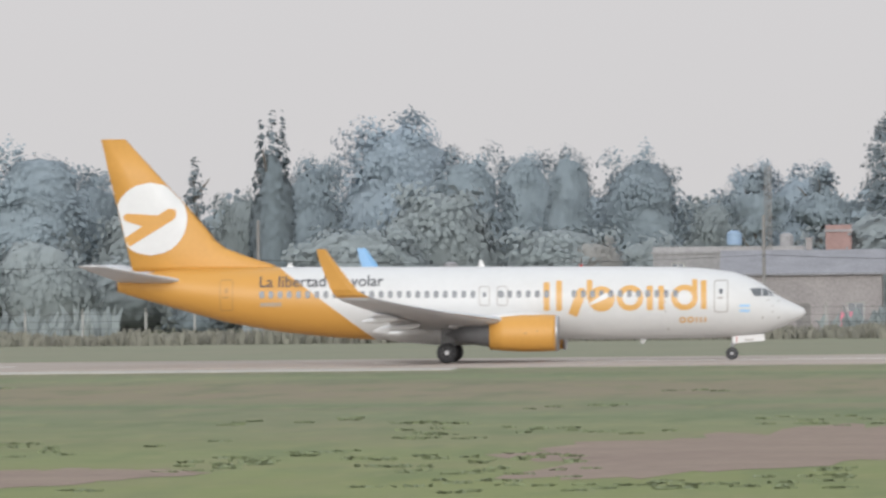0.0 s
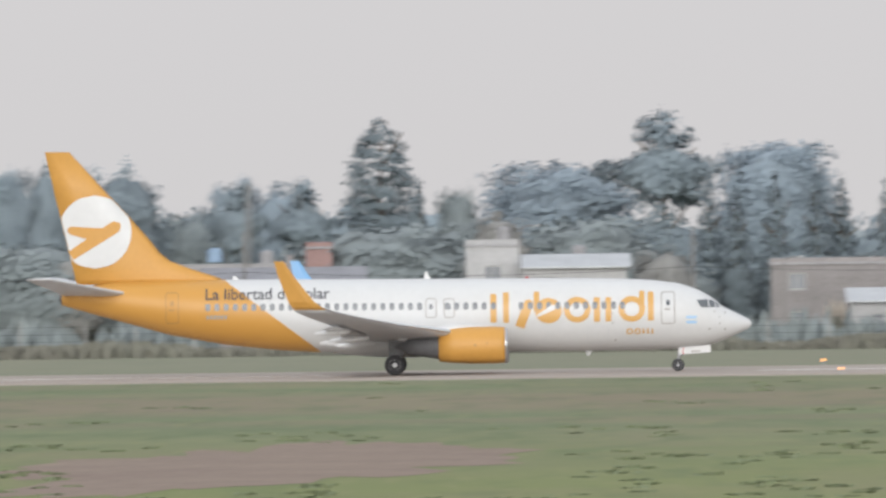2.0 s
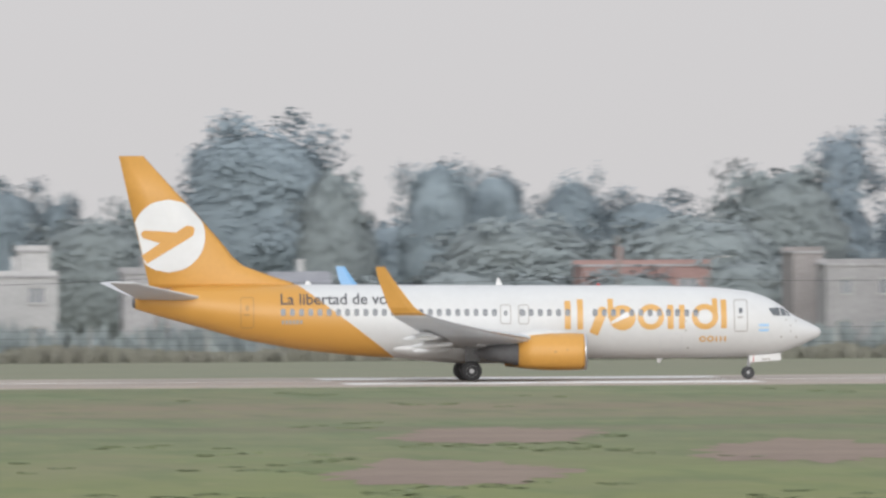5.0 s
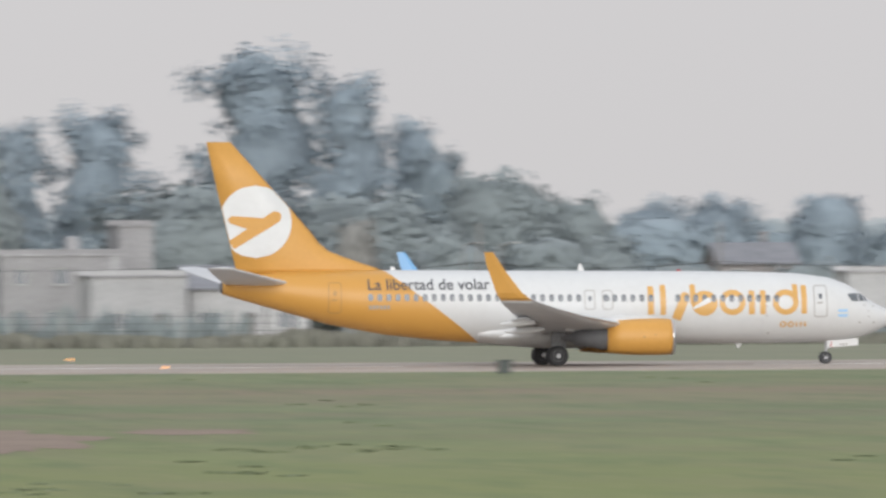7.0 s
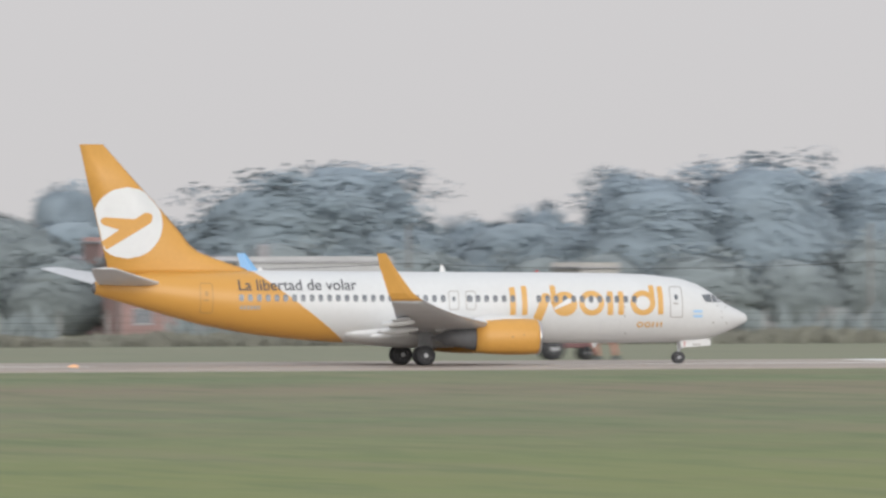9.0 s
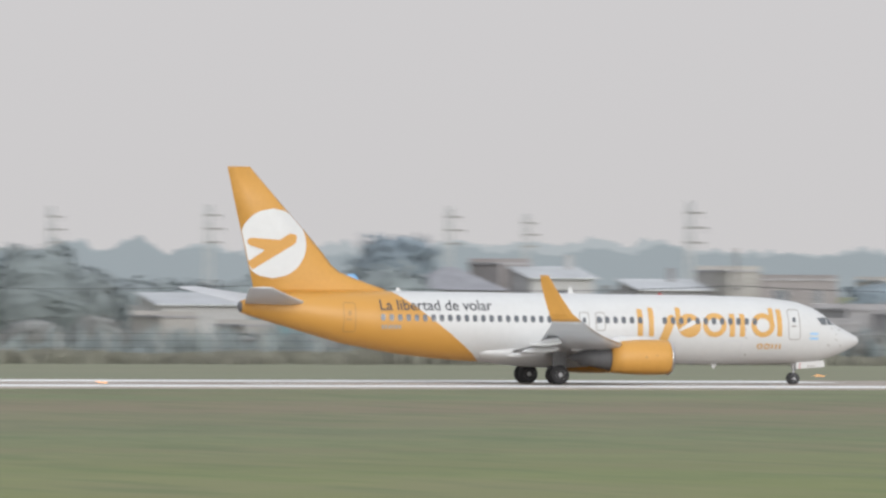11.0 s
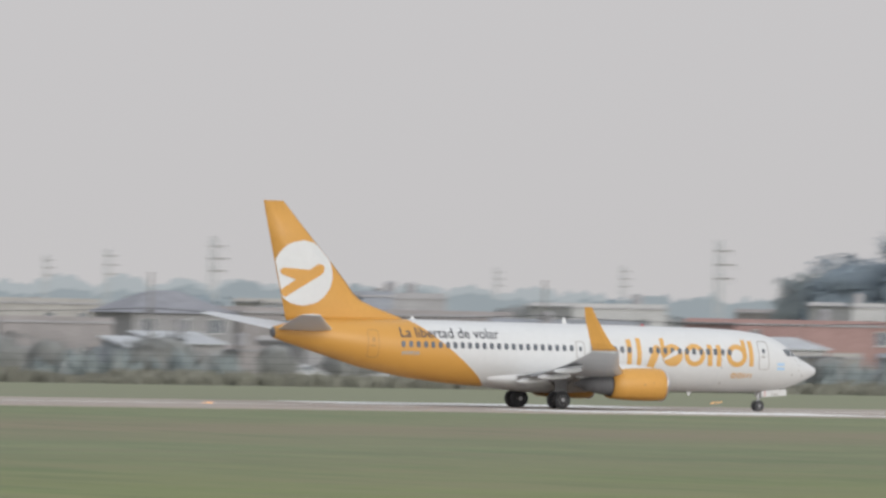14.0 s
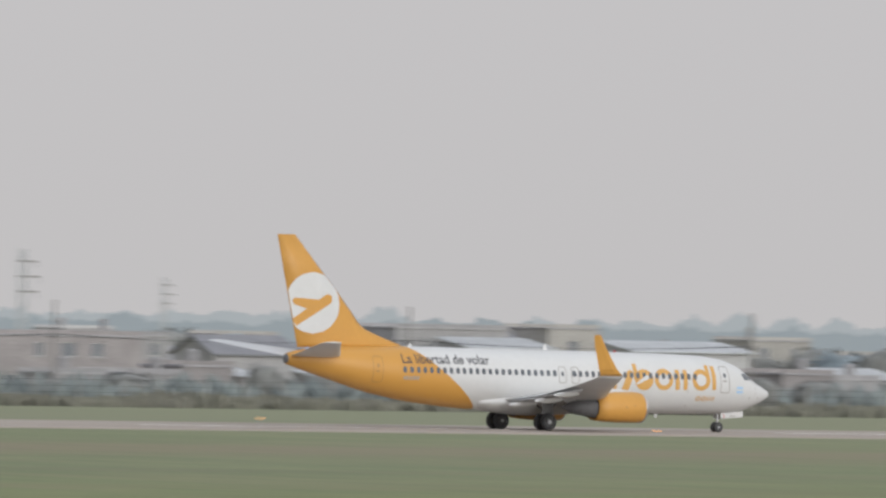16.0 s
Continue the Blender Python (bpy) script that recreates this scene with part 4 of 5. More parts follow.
TREES["a"] = [(leaf_mesh("crown", tiers, 9000, 0.022, M_LEAFDARK, 91, 0.4), trunk_mesh("trunk", 0.95, 5, 49, 0.04))]
spires = [(sx, sy, z * top, w * min(1, (1.02 - z) * 2.0) ** 0.7, w * min(1, (1.02 - z) * 2.0) ** 0.7, 0.08)
          for sx, sy, w, top in ((0.03, 0, 0.31, 1.0), (-0.20, 0.08, 0.24, 0.93), (0.22, 0.06, 0.25, 0.97)) for z in np.linspace(0.08, 0.95, 15)]
TREES["c"] = [(leaf_mesh("crown", spires, 3600, 0.075, M_LEAFDARK, 95, 0.25), trunk_mesh("trunk", 0.8, 3, 59, 0.1))]
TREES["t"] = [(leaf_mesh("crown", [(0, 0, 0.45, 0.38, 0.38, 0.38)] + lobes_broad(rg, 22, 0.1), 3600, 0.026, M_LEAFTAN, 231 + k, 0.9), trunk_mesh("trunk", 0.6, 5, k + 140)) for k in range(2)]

KINDS = {
    "b": ("broadleaf_tree", "tall hazy grey-green broadleaf tree with an uneven crown", "tree"),
    "r": ("bushy_tree", "dense rounded grey-green tree with foliage to the ground", "tree"),
    "f": ("woodland_tree", "full grey-green tree of the closed wood", "tree"),
    "n": ("thicket_tree", "low olive-green tree at the wood's near edge", "tree"),
    "s": ("garden_shrub", "low shrub by the fence, grey-green lifted for haze", "shrub"),
    "p": ("far_broadleaf_tree", "broadleaf tree standing behind the others, paled to imitate haze", "tree"),
    "e": ("eucalyptus_tree", "tall open eucalyptus with separate leafy clumps", "tree"),
    "u": ("umbrella_tree", "tree with wide side boughs under a narrower top", "tree"),
    "k": ("conifer_tree", "dark pointed conifer among the trees", "conifer"),
    "a": ("araucaria_tree", "tall conical araucaria with tiered branches", "conifer"),
    "c": ("cypress_tree", "tall dark column-shaped cypress with several spires", "cypress"),
    "t": ("autumn_tree", "rounded tree with dull tan autumn foliage", "tree"),
}
TREE_COUNT = {}


def plant(kind, x, y, height, width):
    k = TREE_COUNT[kind] = TREE_COUNT.get(kind, -1) + 1
    crown, trunk = TREES[kind][k % len(TREES[kind])]
    name, label, category = KINDS[kind]
    t = thing(name, pose(x, y, 0, 0, 0, (k * 67) % 360), label, category, "trees beyond the airfield")
    t.scale = (width, width, height)
    shared("trunk", trunk, t)
    shared("crown", crown, t)


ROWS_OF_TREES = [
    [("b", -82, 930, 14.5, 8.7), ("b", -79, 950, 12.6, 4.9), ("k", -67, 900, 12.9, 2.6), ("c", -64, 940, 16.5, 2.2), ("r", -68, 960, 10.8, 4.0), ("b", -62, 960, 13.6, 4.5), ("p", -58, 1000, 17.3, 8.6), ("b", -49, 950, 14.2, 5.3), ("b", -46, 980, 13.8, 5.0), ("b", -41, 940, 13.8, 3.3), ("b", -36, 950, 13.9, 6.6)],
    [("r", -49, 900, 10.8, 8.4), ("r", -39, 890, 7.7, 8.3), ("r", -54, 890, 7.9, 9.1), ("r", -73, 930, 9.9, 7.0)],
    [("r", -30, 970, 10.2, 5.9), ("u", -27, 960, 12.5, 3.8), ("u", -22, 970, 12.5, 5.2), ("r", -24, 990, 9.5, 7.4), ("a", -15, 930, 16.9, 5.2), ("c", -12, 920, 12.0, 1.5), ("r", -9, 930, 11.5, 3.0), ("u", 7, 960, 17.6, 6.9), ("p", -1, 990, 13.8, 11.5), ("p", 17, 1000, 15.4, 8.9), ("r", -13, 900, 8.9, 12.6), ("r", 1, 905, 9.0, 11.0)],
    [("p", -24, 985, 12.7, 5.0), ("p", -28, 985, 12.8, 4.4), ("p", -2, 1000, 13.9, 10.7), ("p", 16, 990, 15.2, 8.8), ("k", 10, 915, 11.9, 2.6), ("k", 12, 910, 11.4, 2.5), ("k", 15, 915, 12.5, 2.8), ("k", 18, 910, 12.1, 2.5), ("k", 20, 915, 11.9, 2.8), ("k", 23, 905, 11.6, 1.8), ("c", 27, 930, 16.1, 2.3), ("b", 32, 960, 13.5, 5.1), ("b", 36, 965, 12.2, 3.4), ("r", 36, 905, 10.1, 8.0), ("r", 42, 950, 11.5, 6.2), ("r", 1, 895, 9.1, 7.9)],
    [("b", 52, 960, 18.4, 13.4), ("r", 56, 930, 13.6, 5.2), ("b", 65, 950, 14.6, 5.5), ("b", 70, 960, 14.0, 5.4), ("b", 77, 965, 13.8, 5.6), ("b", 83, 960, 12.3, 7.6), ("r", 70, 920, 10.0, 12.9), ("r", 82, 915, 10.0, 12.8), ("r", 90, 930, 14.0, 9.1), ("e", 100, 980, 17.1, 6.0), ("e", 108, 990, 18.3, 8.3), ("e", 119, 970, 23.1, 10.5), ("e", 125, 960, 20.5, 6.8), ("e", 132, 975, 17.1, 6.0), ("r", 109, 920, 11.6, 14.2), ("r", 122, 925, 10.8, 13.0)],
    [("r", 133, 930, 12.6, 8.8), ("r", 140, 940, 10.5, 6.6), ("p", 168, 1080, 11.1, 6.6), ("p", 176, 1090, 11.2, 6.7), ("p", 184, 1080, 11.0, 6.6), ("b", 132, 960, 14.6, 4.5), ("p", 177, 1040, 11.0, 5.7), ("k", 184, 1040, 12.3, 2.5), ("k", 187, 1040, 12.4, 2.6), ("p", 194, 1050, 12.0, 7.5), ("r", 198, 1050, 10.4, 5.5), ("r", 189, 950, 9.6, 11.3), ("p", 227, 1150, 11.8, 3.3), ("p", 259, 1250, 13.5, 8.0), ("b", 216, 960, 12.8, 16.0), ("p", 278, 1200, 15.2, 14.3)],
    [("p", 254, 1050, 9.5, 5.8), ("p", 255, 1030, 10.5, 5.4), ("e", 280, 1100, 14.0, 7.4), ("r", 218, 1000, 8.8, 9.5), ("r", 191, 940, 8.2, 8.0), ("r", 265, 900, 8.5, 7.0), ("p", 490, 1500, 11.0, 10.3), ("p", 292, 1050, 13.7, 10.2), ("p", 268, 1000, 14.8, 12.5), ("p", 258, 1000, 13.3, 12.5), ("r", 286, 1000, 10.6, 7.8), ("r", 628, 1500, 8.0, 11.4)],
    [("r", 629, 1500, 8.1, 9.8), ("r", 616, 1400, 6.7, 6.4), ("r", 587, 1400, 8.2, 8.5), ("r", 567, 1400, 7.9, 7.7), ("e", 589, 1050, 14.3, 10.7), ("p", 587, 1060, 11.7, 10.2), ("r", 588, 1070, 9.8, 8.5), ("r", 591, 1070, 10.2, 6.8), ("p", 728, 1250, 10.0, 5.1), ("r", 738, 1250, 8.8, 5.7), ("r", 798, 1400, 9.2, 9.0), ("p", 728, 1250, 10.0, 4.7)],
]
ROWS_OF_TREES.append([("t", -37, 888, 6.9, 4.6), ("t", 6.3, 885, 6.6, 4.4), ("t", -5.6, 890, 9.6, 4.2), ("t", 117.5, 900, 8.8, 3.2)])
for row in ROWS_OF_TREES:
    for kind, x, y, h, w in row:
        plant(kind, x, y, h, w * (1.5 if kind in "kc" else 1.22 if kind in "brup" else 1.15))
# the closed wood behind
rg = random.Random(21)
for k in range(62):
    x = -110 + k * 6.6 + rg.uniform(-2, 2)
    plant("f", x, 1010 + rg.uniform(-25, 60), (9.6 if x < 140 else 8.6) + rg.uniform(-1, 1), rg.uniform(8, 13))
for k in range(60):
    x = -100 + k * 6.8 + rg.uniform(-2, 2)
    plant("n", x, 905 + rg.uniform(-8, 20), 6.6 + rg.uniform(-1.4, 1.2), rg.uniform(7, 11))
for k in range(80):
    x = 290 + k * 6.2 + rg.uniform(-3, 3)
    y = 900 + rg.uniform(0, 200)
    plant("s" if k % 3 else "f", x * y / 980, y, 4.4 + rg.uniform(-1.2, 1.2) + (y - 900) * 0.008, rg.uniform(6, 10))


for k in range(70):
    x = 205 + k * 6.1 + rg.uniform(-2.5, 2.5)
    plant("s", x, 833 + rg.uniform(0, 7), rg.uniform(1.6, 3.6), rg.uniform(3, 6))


# ---------------------------------------------------------------- distance
def distant_woods(y, base, swing, color, seed, name, label):
    """A far line of woods on the horizon; its emission colour stands in for mist."""
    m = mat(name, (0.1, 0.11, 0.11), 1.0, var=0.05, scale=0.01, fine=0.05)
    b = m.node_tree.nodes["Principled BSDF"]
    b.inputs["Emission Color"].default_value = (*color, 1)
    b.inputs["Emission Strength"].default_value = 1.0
    q = bmesh.new()
    xs = np.arange(-0.16 * y, 0.80 * y, y / 6000)
    top = []
    for x in xs:
        u = x / y * 1000
        h = base + swing * (0.5 * noise.noise((u / 40, seed, 0)) + 0.9 * abs(noise.noise((u / 6, seed, 9))) + 0.45 * abs(noise.noise((u / 1.7, seed, 2))) + 0.12 * noise.noise((u / 0.45, seed, 4)))
        top.append(max(2.0, h - (0.0 if x / y < 0.42 else base * 0.35)))
    lo = [q.verts.new((x, y, -1)) for x in xs]
    hi = [q.verts.new((x, y, h)) for x, h in zip(xs, top)]
    for i in range(len(xs) - 1):
        q.faces.new((lo[i], lo[i + 1], hi[i + 1], hi[i]))
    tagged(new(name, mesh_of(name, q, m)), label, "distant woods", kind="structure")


distant_woods(2600, 8.6, 5.5, (0.222, 0.256, 0.288), 3, "backdrop_woods", "blue-grey woods on the horizon, glowing to imitate mist")
distant_woods(3700, 10.5, 8.5, (0.325, 0.352, 0.378), 8, "backdrop_far_woods", "pale far woods on the horizon, glowing to imitate mist")


# ---------------------------------------------------------------- houses
WALLS = {"brick": (M_BRICK, "brown brick"), "concrete": (M_CONCRETE, "weathered grey concrete"), "white": (M_PLASTER, "whitewashed"),
         "red": (M_REDWALL, "dull red"), "beige": (M_BEIGE, "beige rendered"),
         "teal": (M_TEAL, "muted teal"), "slate": (M_SLATE, "blue-grey")}
ROOFS = {"flat": "a flat parapet roof", "gable": "a dark gabled roof", "hip": "a dark hipped roof", "mono": "a pale sheet-metal roof"}


def pierced(q, x0, x1, z0, z1, holes, y, depth):
    """A wall face at y with rectangular openings and their reveals."""
    xs = sorted({x0, x1, *[v for h in holes for v in h[:2]]})
    zs = sorted({z0, z1, *[v for h in holes for v in h[2:4]]})
    for xa, xb in zip(xs, xs[1:]):
        for za, zb in zip(zs, zs[1:]):
            xm, zm = (xa + xb) / 2, (za + zb) / 2
            if any(h[0] < xm < h[1] and h[2] < zm < h[3] for h in holes):
                continue
            q.faces.new([q.verts.new(p) for p in ((xa, y, za), (xb, y, za), (xb, y, zb), (xa, y, zb))])
    for xa, xb, za, zb in [h[:4] for h in holes]:
        for p in (((xa, za), (xb, za)), ((xb, za), (xb, zb)), ((xb, zb), (xa, zb)), ((xa, zb), (xa, za))):
            (a, c), (b, d) = p
            q.faces.new([q.verts.new(v) for v in ((a, y, c), (b, y, d), (b, y + depth, d), (a, y + depth, c))])


def house(roof, wall, x0, x1, y, top, seed):
    rg = random.Random(seed)
    w, deep = x1 - x0, rg.uniform(6, 9)
    wm, wtext = WALLS[wall]
    big = w > 13
    h = thing("workshop" if big else "house", pose(x0, y, 0),
              f"{'long ' if big else ''}{wtext} {'workshop' if big else 'house'} with {ROOFS[roof]}", "building", "buildings beyond the airfield")
    rise = {"flat": 0.0, "gable": min(1.5, top * 0.3), "hip": min(1.8, top * 0.3), "mono": min(0.9, top * 0.25)}[roof]
    eave = top - rise - (0.45 if roof == "flat" else 0)
    holes = []
    if w > 3.2:
        floors = max(1, int(eave // 2.5))
        bays = max(1, int(w // rg.uniform(2.4, 3.4)))
        for f in range(floors):
            for b in range(bays):
                if rg.random() < (0.5 if big else 0.22):
                    continue
                c = w * (b + 0.5) / bays
                ww = rg.choice((0.45, 0.6, 0.75))
                zs = f * eave / floors
                if f == 0 and rg.random() < 0.22:
                    holes.append((c - 0.5, c + 0.5, 0.05, 2.08, "door"))
                else:
                    holes.append((c - ww, c + ww, zs + 0.95, min(zs + 2.15, eave - 0.15), "window"))
    q = bmesh.new()
    pierced(q, 0, w, -0.1, eave, holes, 0, 0.16)
    for xa in (0, w):
        q.faces.new([q.verts.new(v) for v in ((xa, 0, -0.1), (xa, deep, -0.1), (xa, deep, eave), (xa, 0, eave))])
    q.faces.new([q.verts.new(v) for v in ((0, deep, -0.1), (w, deep, -0.1), (w, deep, eave), (0, deep, eave))])
    q.faces.new([q.verts.new(v) for v in ((0.1, 0.3, 0), (w - 0.1, 0.3, 0), (w - 0.1, 0.3, eave - 0.1), (0.1, 0.3, eave - 0.1))])
    if roof == "mono":
        for xa in (0, w):
            q.faces.new([q.verts.new(v) for v in ((xa, 0, eave), (xa, deep * 0.7, eave), (xa, deep * 0.7, top))])
        q.faces.new([q.verts.new(v) for v in ((0, deep * 0.7 - 0.05, eave - 0.1), (w, deep * 0.7 - 0.05, eave - 0.1), (w, deep * 0.7 - 0.05, top), (0, deep * 0.7 - 0.05, top))])
    if roof == "gable":
        for xa in (0, w):
            q.faces.new([q.verts.new(v) for v in ((xa, 0, eave), (xa, deep, eave), (xa, deep / 2, top))])
    bmesh.ops.recalc_face_normals(q, faces=q.faces)
    part("wall", q, wm, h)
    q = bmesh.new()
    if roof == "flat":
        box(q, -0.12, w + 0.12, -0.12, deep + 0.12, eave - 0.05, eave + 0.12)
        part("roof", q, M_CONCRETE, h, "flat concrete roof slab")
        q = bmesh.new()
        box(q, 0, w, 0.0, 0.15, eave + 0.12, eave + 0.45)
        part("parapet", q, wm, h)
        q = bmesh.new()
        box(q, 0, w, deep - 0.15, deep, eave + 0.12, eave + 0.45)
        part("parapet", q, wm, h)
    elif roof == "mono":
        loft(q, [[(xa, -0.5, eave), (xa, -0.5, eave + 0.1), (xa, deep * 0.7, top + 0.1), (xa, deep * 0.7, top)] for xa in np.linspace(-0.3, w + 0.3, 2)])
        rf = part("roof", q, M_SHEET, h, "pale sheet-metal roof")
        q = bmesh.new()
        for xa in np.arange(0, w, 0.9):
            loft(q, [[(xa, -0.5, eave + 0.1), (xa + 0.05, -0.5, eave + 0.15), (xa + 0.1, -0.5, eave + 0.1)], [(xa, deep * 0.7, top + 0.1), (xa + 0.05, deep * 0.7, top + 0.15), (xa + 0.1, deep * 0.7, top + 0.1)]])
        tagged(part("roof_seam", q, M_SHEET, rf), kind="stuff")
    elif roof == "gable":
        for s in (0, 1):
            q = bmesh.new()
            e0, e1 = (-0.4, deep / 2) if s == 0 else (deep + 0.4, deep / 2)
            loft(q, [[(xa, e0, eave - 0.12), (xa, e0, eave + 0.02), (xa, e1, top + 0.14), (xa, e1, top)] for xa in (-0.35, w + 0.35)])
            part("roof", q, M_ROOFDARK, h, "dark roof slope")
    else:
        i = min(w, deep) * 0.42
        lo = [q.verts.new(v) for v in ((-0.4, -0.4, eave), (w + 0.4, -0.4, eave), (w + 0.4, deep + 0.4, eave), (-0.4, deep + 0.4, eave))]
        a, b = q.verts.new((i, deep / 2, top)), q.verts.new((w - i, deep / 2, top))
        for f in ((lo[0], lo[1], b, a), (lo[1], lo[2], b), (lo[2], lo[3], a, b), (lo[3], lo[0], a), lo[::-1]):
            q.faces.new(f)
        part("roof", q, M_ROOFDARK, h, "dark hipped roof")
    for xa, xb, za, zb, what in holes:
        q = bmesh.new()
        if what == "door":
            box(q, xa, xb, 0.09, 0.14, za, zb)
            part("door", q, M_DOOR, h, "weathered dark door")
            continue
        for r in ((xa, xb, za, za + 0.07), (xa, xb, zb - 0.07, zb), (xa, xa + 0.07, za, zb), (xb - 0.07, xb, za, zb), ((xa + xb) / 2 - 0.03, (xa + xb) / 2 + 0.03, za, zb)):
            box(q, r[0], r[1], 0.08, 0.13, r[2], r[3])
        win = part("window", q, M_FRAME, h, "painted window frame")
        q = bmesh.new()
        box(q, xa + 0.02, xb - 0.02, 0.12, 0.14, za + 0.02, zb - 0.02)
        part("pane", q, M_GLASS, win)
        q = bmesh.new()
        box(q, xa - 0.08, xb + 0.08, -0.08, 0.08, za - 0.09, za - 0.005)
        part("sill", q, M_CONCRETE, win)
    if roof == "flat" and rg.random() < 0.45 and w > 3:
        tx = rg.uniform(0.8, w - 0.8)
        q = bmesh.new()
        for k in range(3):
            a = 2 * math.pi * k / 3
            rod(q, (tx + 0.4 * math.cos(a), 2 + 0.4 * math.sin(a), eave), (tx + 0.4 * math.cos(a), 2 + 0.4 * math.sin(a), eave + 0.5), 0.04)
        rod(q, (tx, 2, eave + 0.45), (tx, 2, eave + 1.25), 0.5, 0.5, 14)
        rod(q, (tx, 2, eave + 1.25), (tx, 2, eave + 1.4), 0.48, 0.2, 14)
        part("water_tank", q, M_CONCRETE, h, "grey rooftop water tank")
    elif rg.random() < 0.4 and w > 3:
        q = bmesh.new()
        tx = rg.uniform(0.6, w - 0.9)
        box(q, tx, tx + 0.45, deep / 2, deep / 2 + 0.45, eave - 0.2, top + 0.9)
        box(q, tx - 0.06, tx + 0.51, deep / 2 - 0.06, deep / 2 + 0.51, top + 0.9, top + 1.0)
        part("chimney", q, wm, h)


ROWS_OF_HOUSES = [
    [("flat", "red", -20.0, -18.1, 895, 7.6), ("gable", "brick", -26.1, -15.1, 850, 5.7), ("flat", "concrete", -32.2, -21.4, 880, 6.1), ("flat", "white", -52.0, -43.3, 850, 4.3), ("flat", "white", -8.0, -4.1, 870, 7.6), ("mono", "white", -3.9, 3.5, 860, 6.4), ("flat", "white", -4.3, 2.8, 865, 6.2), ("flat", "brick", 13.9, 25.1, 870, 6.0), ("mono", "white", 18.9, 26.5, 840, 3.8), ("flat", "white", 25.5, 31.6, 850, 6.1), ("flat", "white", 29.4, 31.6, 865, 7.9), ("flat", "concrete", 36.2, 42.1, 850, 6.3)],
    [("flat", "concrete", 42.1, 46.4, 850, 5.6), ("gable", "white", 46.8, 50.6, 850, 5.8), ("flat", "red", 72.5, 82.0, 900, 6.6), ("flat", "brick", 86.3, 88.5, 880, 7.5), ("flat", "concrete", 87.7, 96.5, 870, 6.6), ("flat", "concrete", 97.4, 99.9, 880, 8.7), ("gable", "white", 99.1, 107.5, 850, 5.3), ("flat", "white", 91.5, 98.3, 845, 5.1), ("gable", "concrete", 129.1, 136.6, 1000, 7.4), ("gable", "brick", 153.1, 159.2, 950, 6.7), ("flat", "white", 149.6, 155.4, 870, 5.1)],
    [("mono", "white", 133.7, 138.2, 850, 4.4), ("flat", "white", 194.9, 206.6, 880, 6.0), ("mono", "white", 187.0, 199.5, 850, 3.5), ("gable", "brick", 197.0, 210.4, 950, 5.9), ("flat", "beige", 218.6, 221.6, 870, 5.5), ("flat", "concrete", 206.2, 222.6, 850, 2.9), ("flat", "beige", 258.1, 260.8, 845, 3.5), ("hip", "concrete", 296.3, 302.8, 900, 6.8), ("mono", "white", 305.1, 310.3, 900, 6.8), ("flat", "brick", 304.2, 306.8, 905, 7.5), ("mono", "white", 265.5, 272.6, 870, 4.7), ("flat", "beige", 339.4, 342.2, 950, 7.0), ("flat", "concrete", 313.1, 322.1, 850, 4.2)],
    [("flat", "beige", 404.6, 418.2, 950, 5.5), ("flat", "beige", 411.9, 427.2, 900, 6.1), ("flat", "concrete", 343.3, 354.4, 850, 4.9), ("flat", "beige", 357.9, 368.8, 855, 3.9), ("hip", "concrete", 415.8, 424.7, 870, 6.9), ("flat", "brick", 399.5, 409.3, 860, 4.7), ("flat", "concrete", 440.2, 452.2, 900, 5.7), ("flat", "concrete", 479.0, 484.5, 950, 7.1), ("flat", "red", 470.1, 486.0, 870, 5.5), ("flat", "concrete", 453.9, 458.9, 900, 7.1), ("flat", "brick", 430.3, 455.0, 880, 5.7), ("flat", "white", 439.5, 447.5, 850, 4.9)],
    [("mono", "white", 501.7, 513.7, 880, 6.0), ("flat", "white", 552.9, 556.9, 1000, 7.0), ("mono", "white", 464.9, 473.2, 860, 4.0), ("flat", "concrete", 547.4, 556.1, 905, 5.8), ("flat", "brick", 508.8, 525.7, 860, 5.8), ("gable", "concrete", 545.2, 553.8, 880, 5.5), ("mono", "white", 581.5, 593.9, 870, 5.7), ("mono", "white", 589.0, 596.0, 850, 3.7), ("flat", "concrete", 640.4, 653.6, 1000, 6.9), ("flat", "beige", 658.3, 664.3, 1000, 7.1), ("mono", "concrete", 584.0, 593.0, 900, 5.7)],
]
ROWS_OF_HOUSES.append([("flat", "teal", 268.3, 276.3, 848, 3.5), ("flat", "slate", 446.0, 449.0, 890, 7.2), ("flat", "slate", 448.8, 459.0, 866, 5.2), ("mono", "slate", 373.0, 382.0, 872, 5.2),
                       ("flat", "teal", 370.8, 375.4, 852, 3.2), ("flat", "beige", 429.4, 431.4, 960, 7.9),
                       ("flat", "red", 191.2, 194.3, 912, 7.5), ("gable", "red", 188.2, 194.6, 890, 6.4)])
seed = 100
rh = random.Random(77)
for k in range(44):          # the town behind, low and crowded
    y = 930 + rh.uniform(0, 330)
    x = y * math.tan(radians(17.5 + 18.0 * k / 44 + rh.uniform(-0.15, 0.15)))
    w = rh.uniform(4, 10)
    house(rh.choice(("flat", "flat", "gable", "mono")), rh.choice(("concrete", "white", "brick", "beige", "concrete")), x, x + w, y, rh.uniform(3.4, 6.8), 500 + k)
for k in range(56):          # sheds, lean-tos and yard walls along the last street
    x = 262 + 6.6 * k + rh.uniform(-2.5, 2.5)
    house(rh.choice(("flat", "mono", "flat")), rh.choice(("concrete", "slate", "brick", "concrete", "beige")),
          x, x + rh.uniform(2.2, 5.5), 843 + rh.uniform(0, 4), rh.uniform(2.4, 3.9), 700 + k)
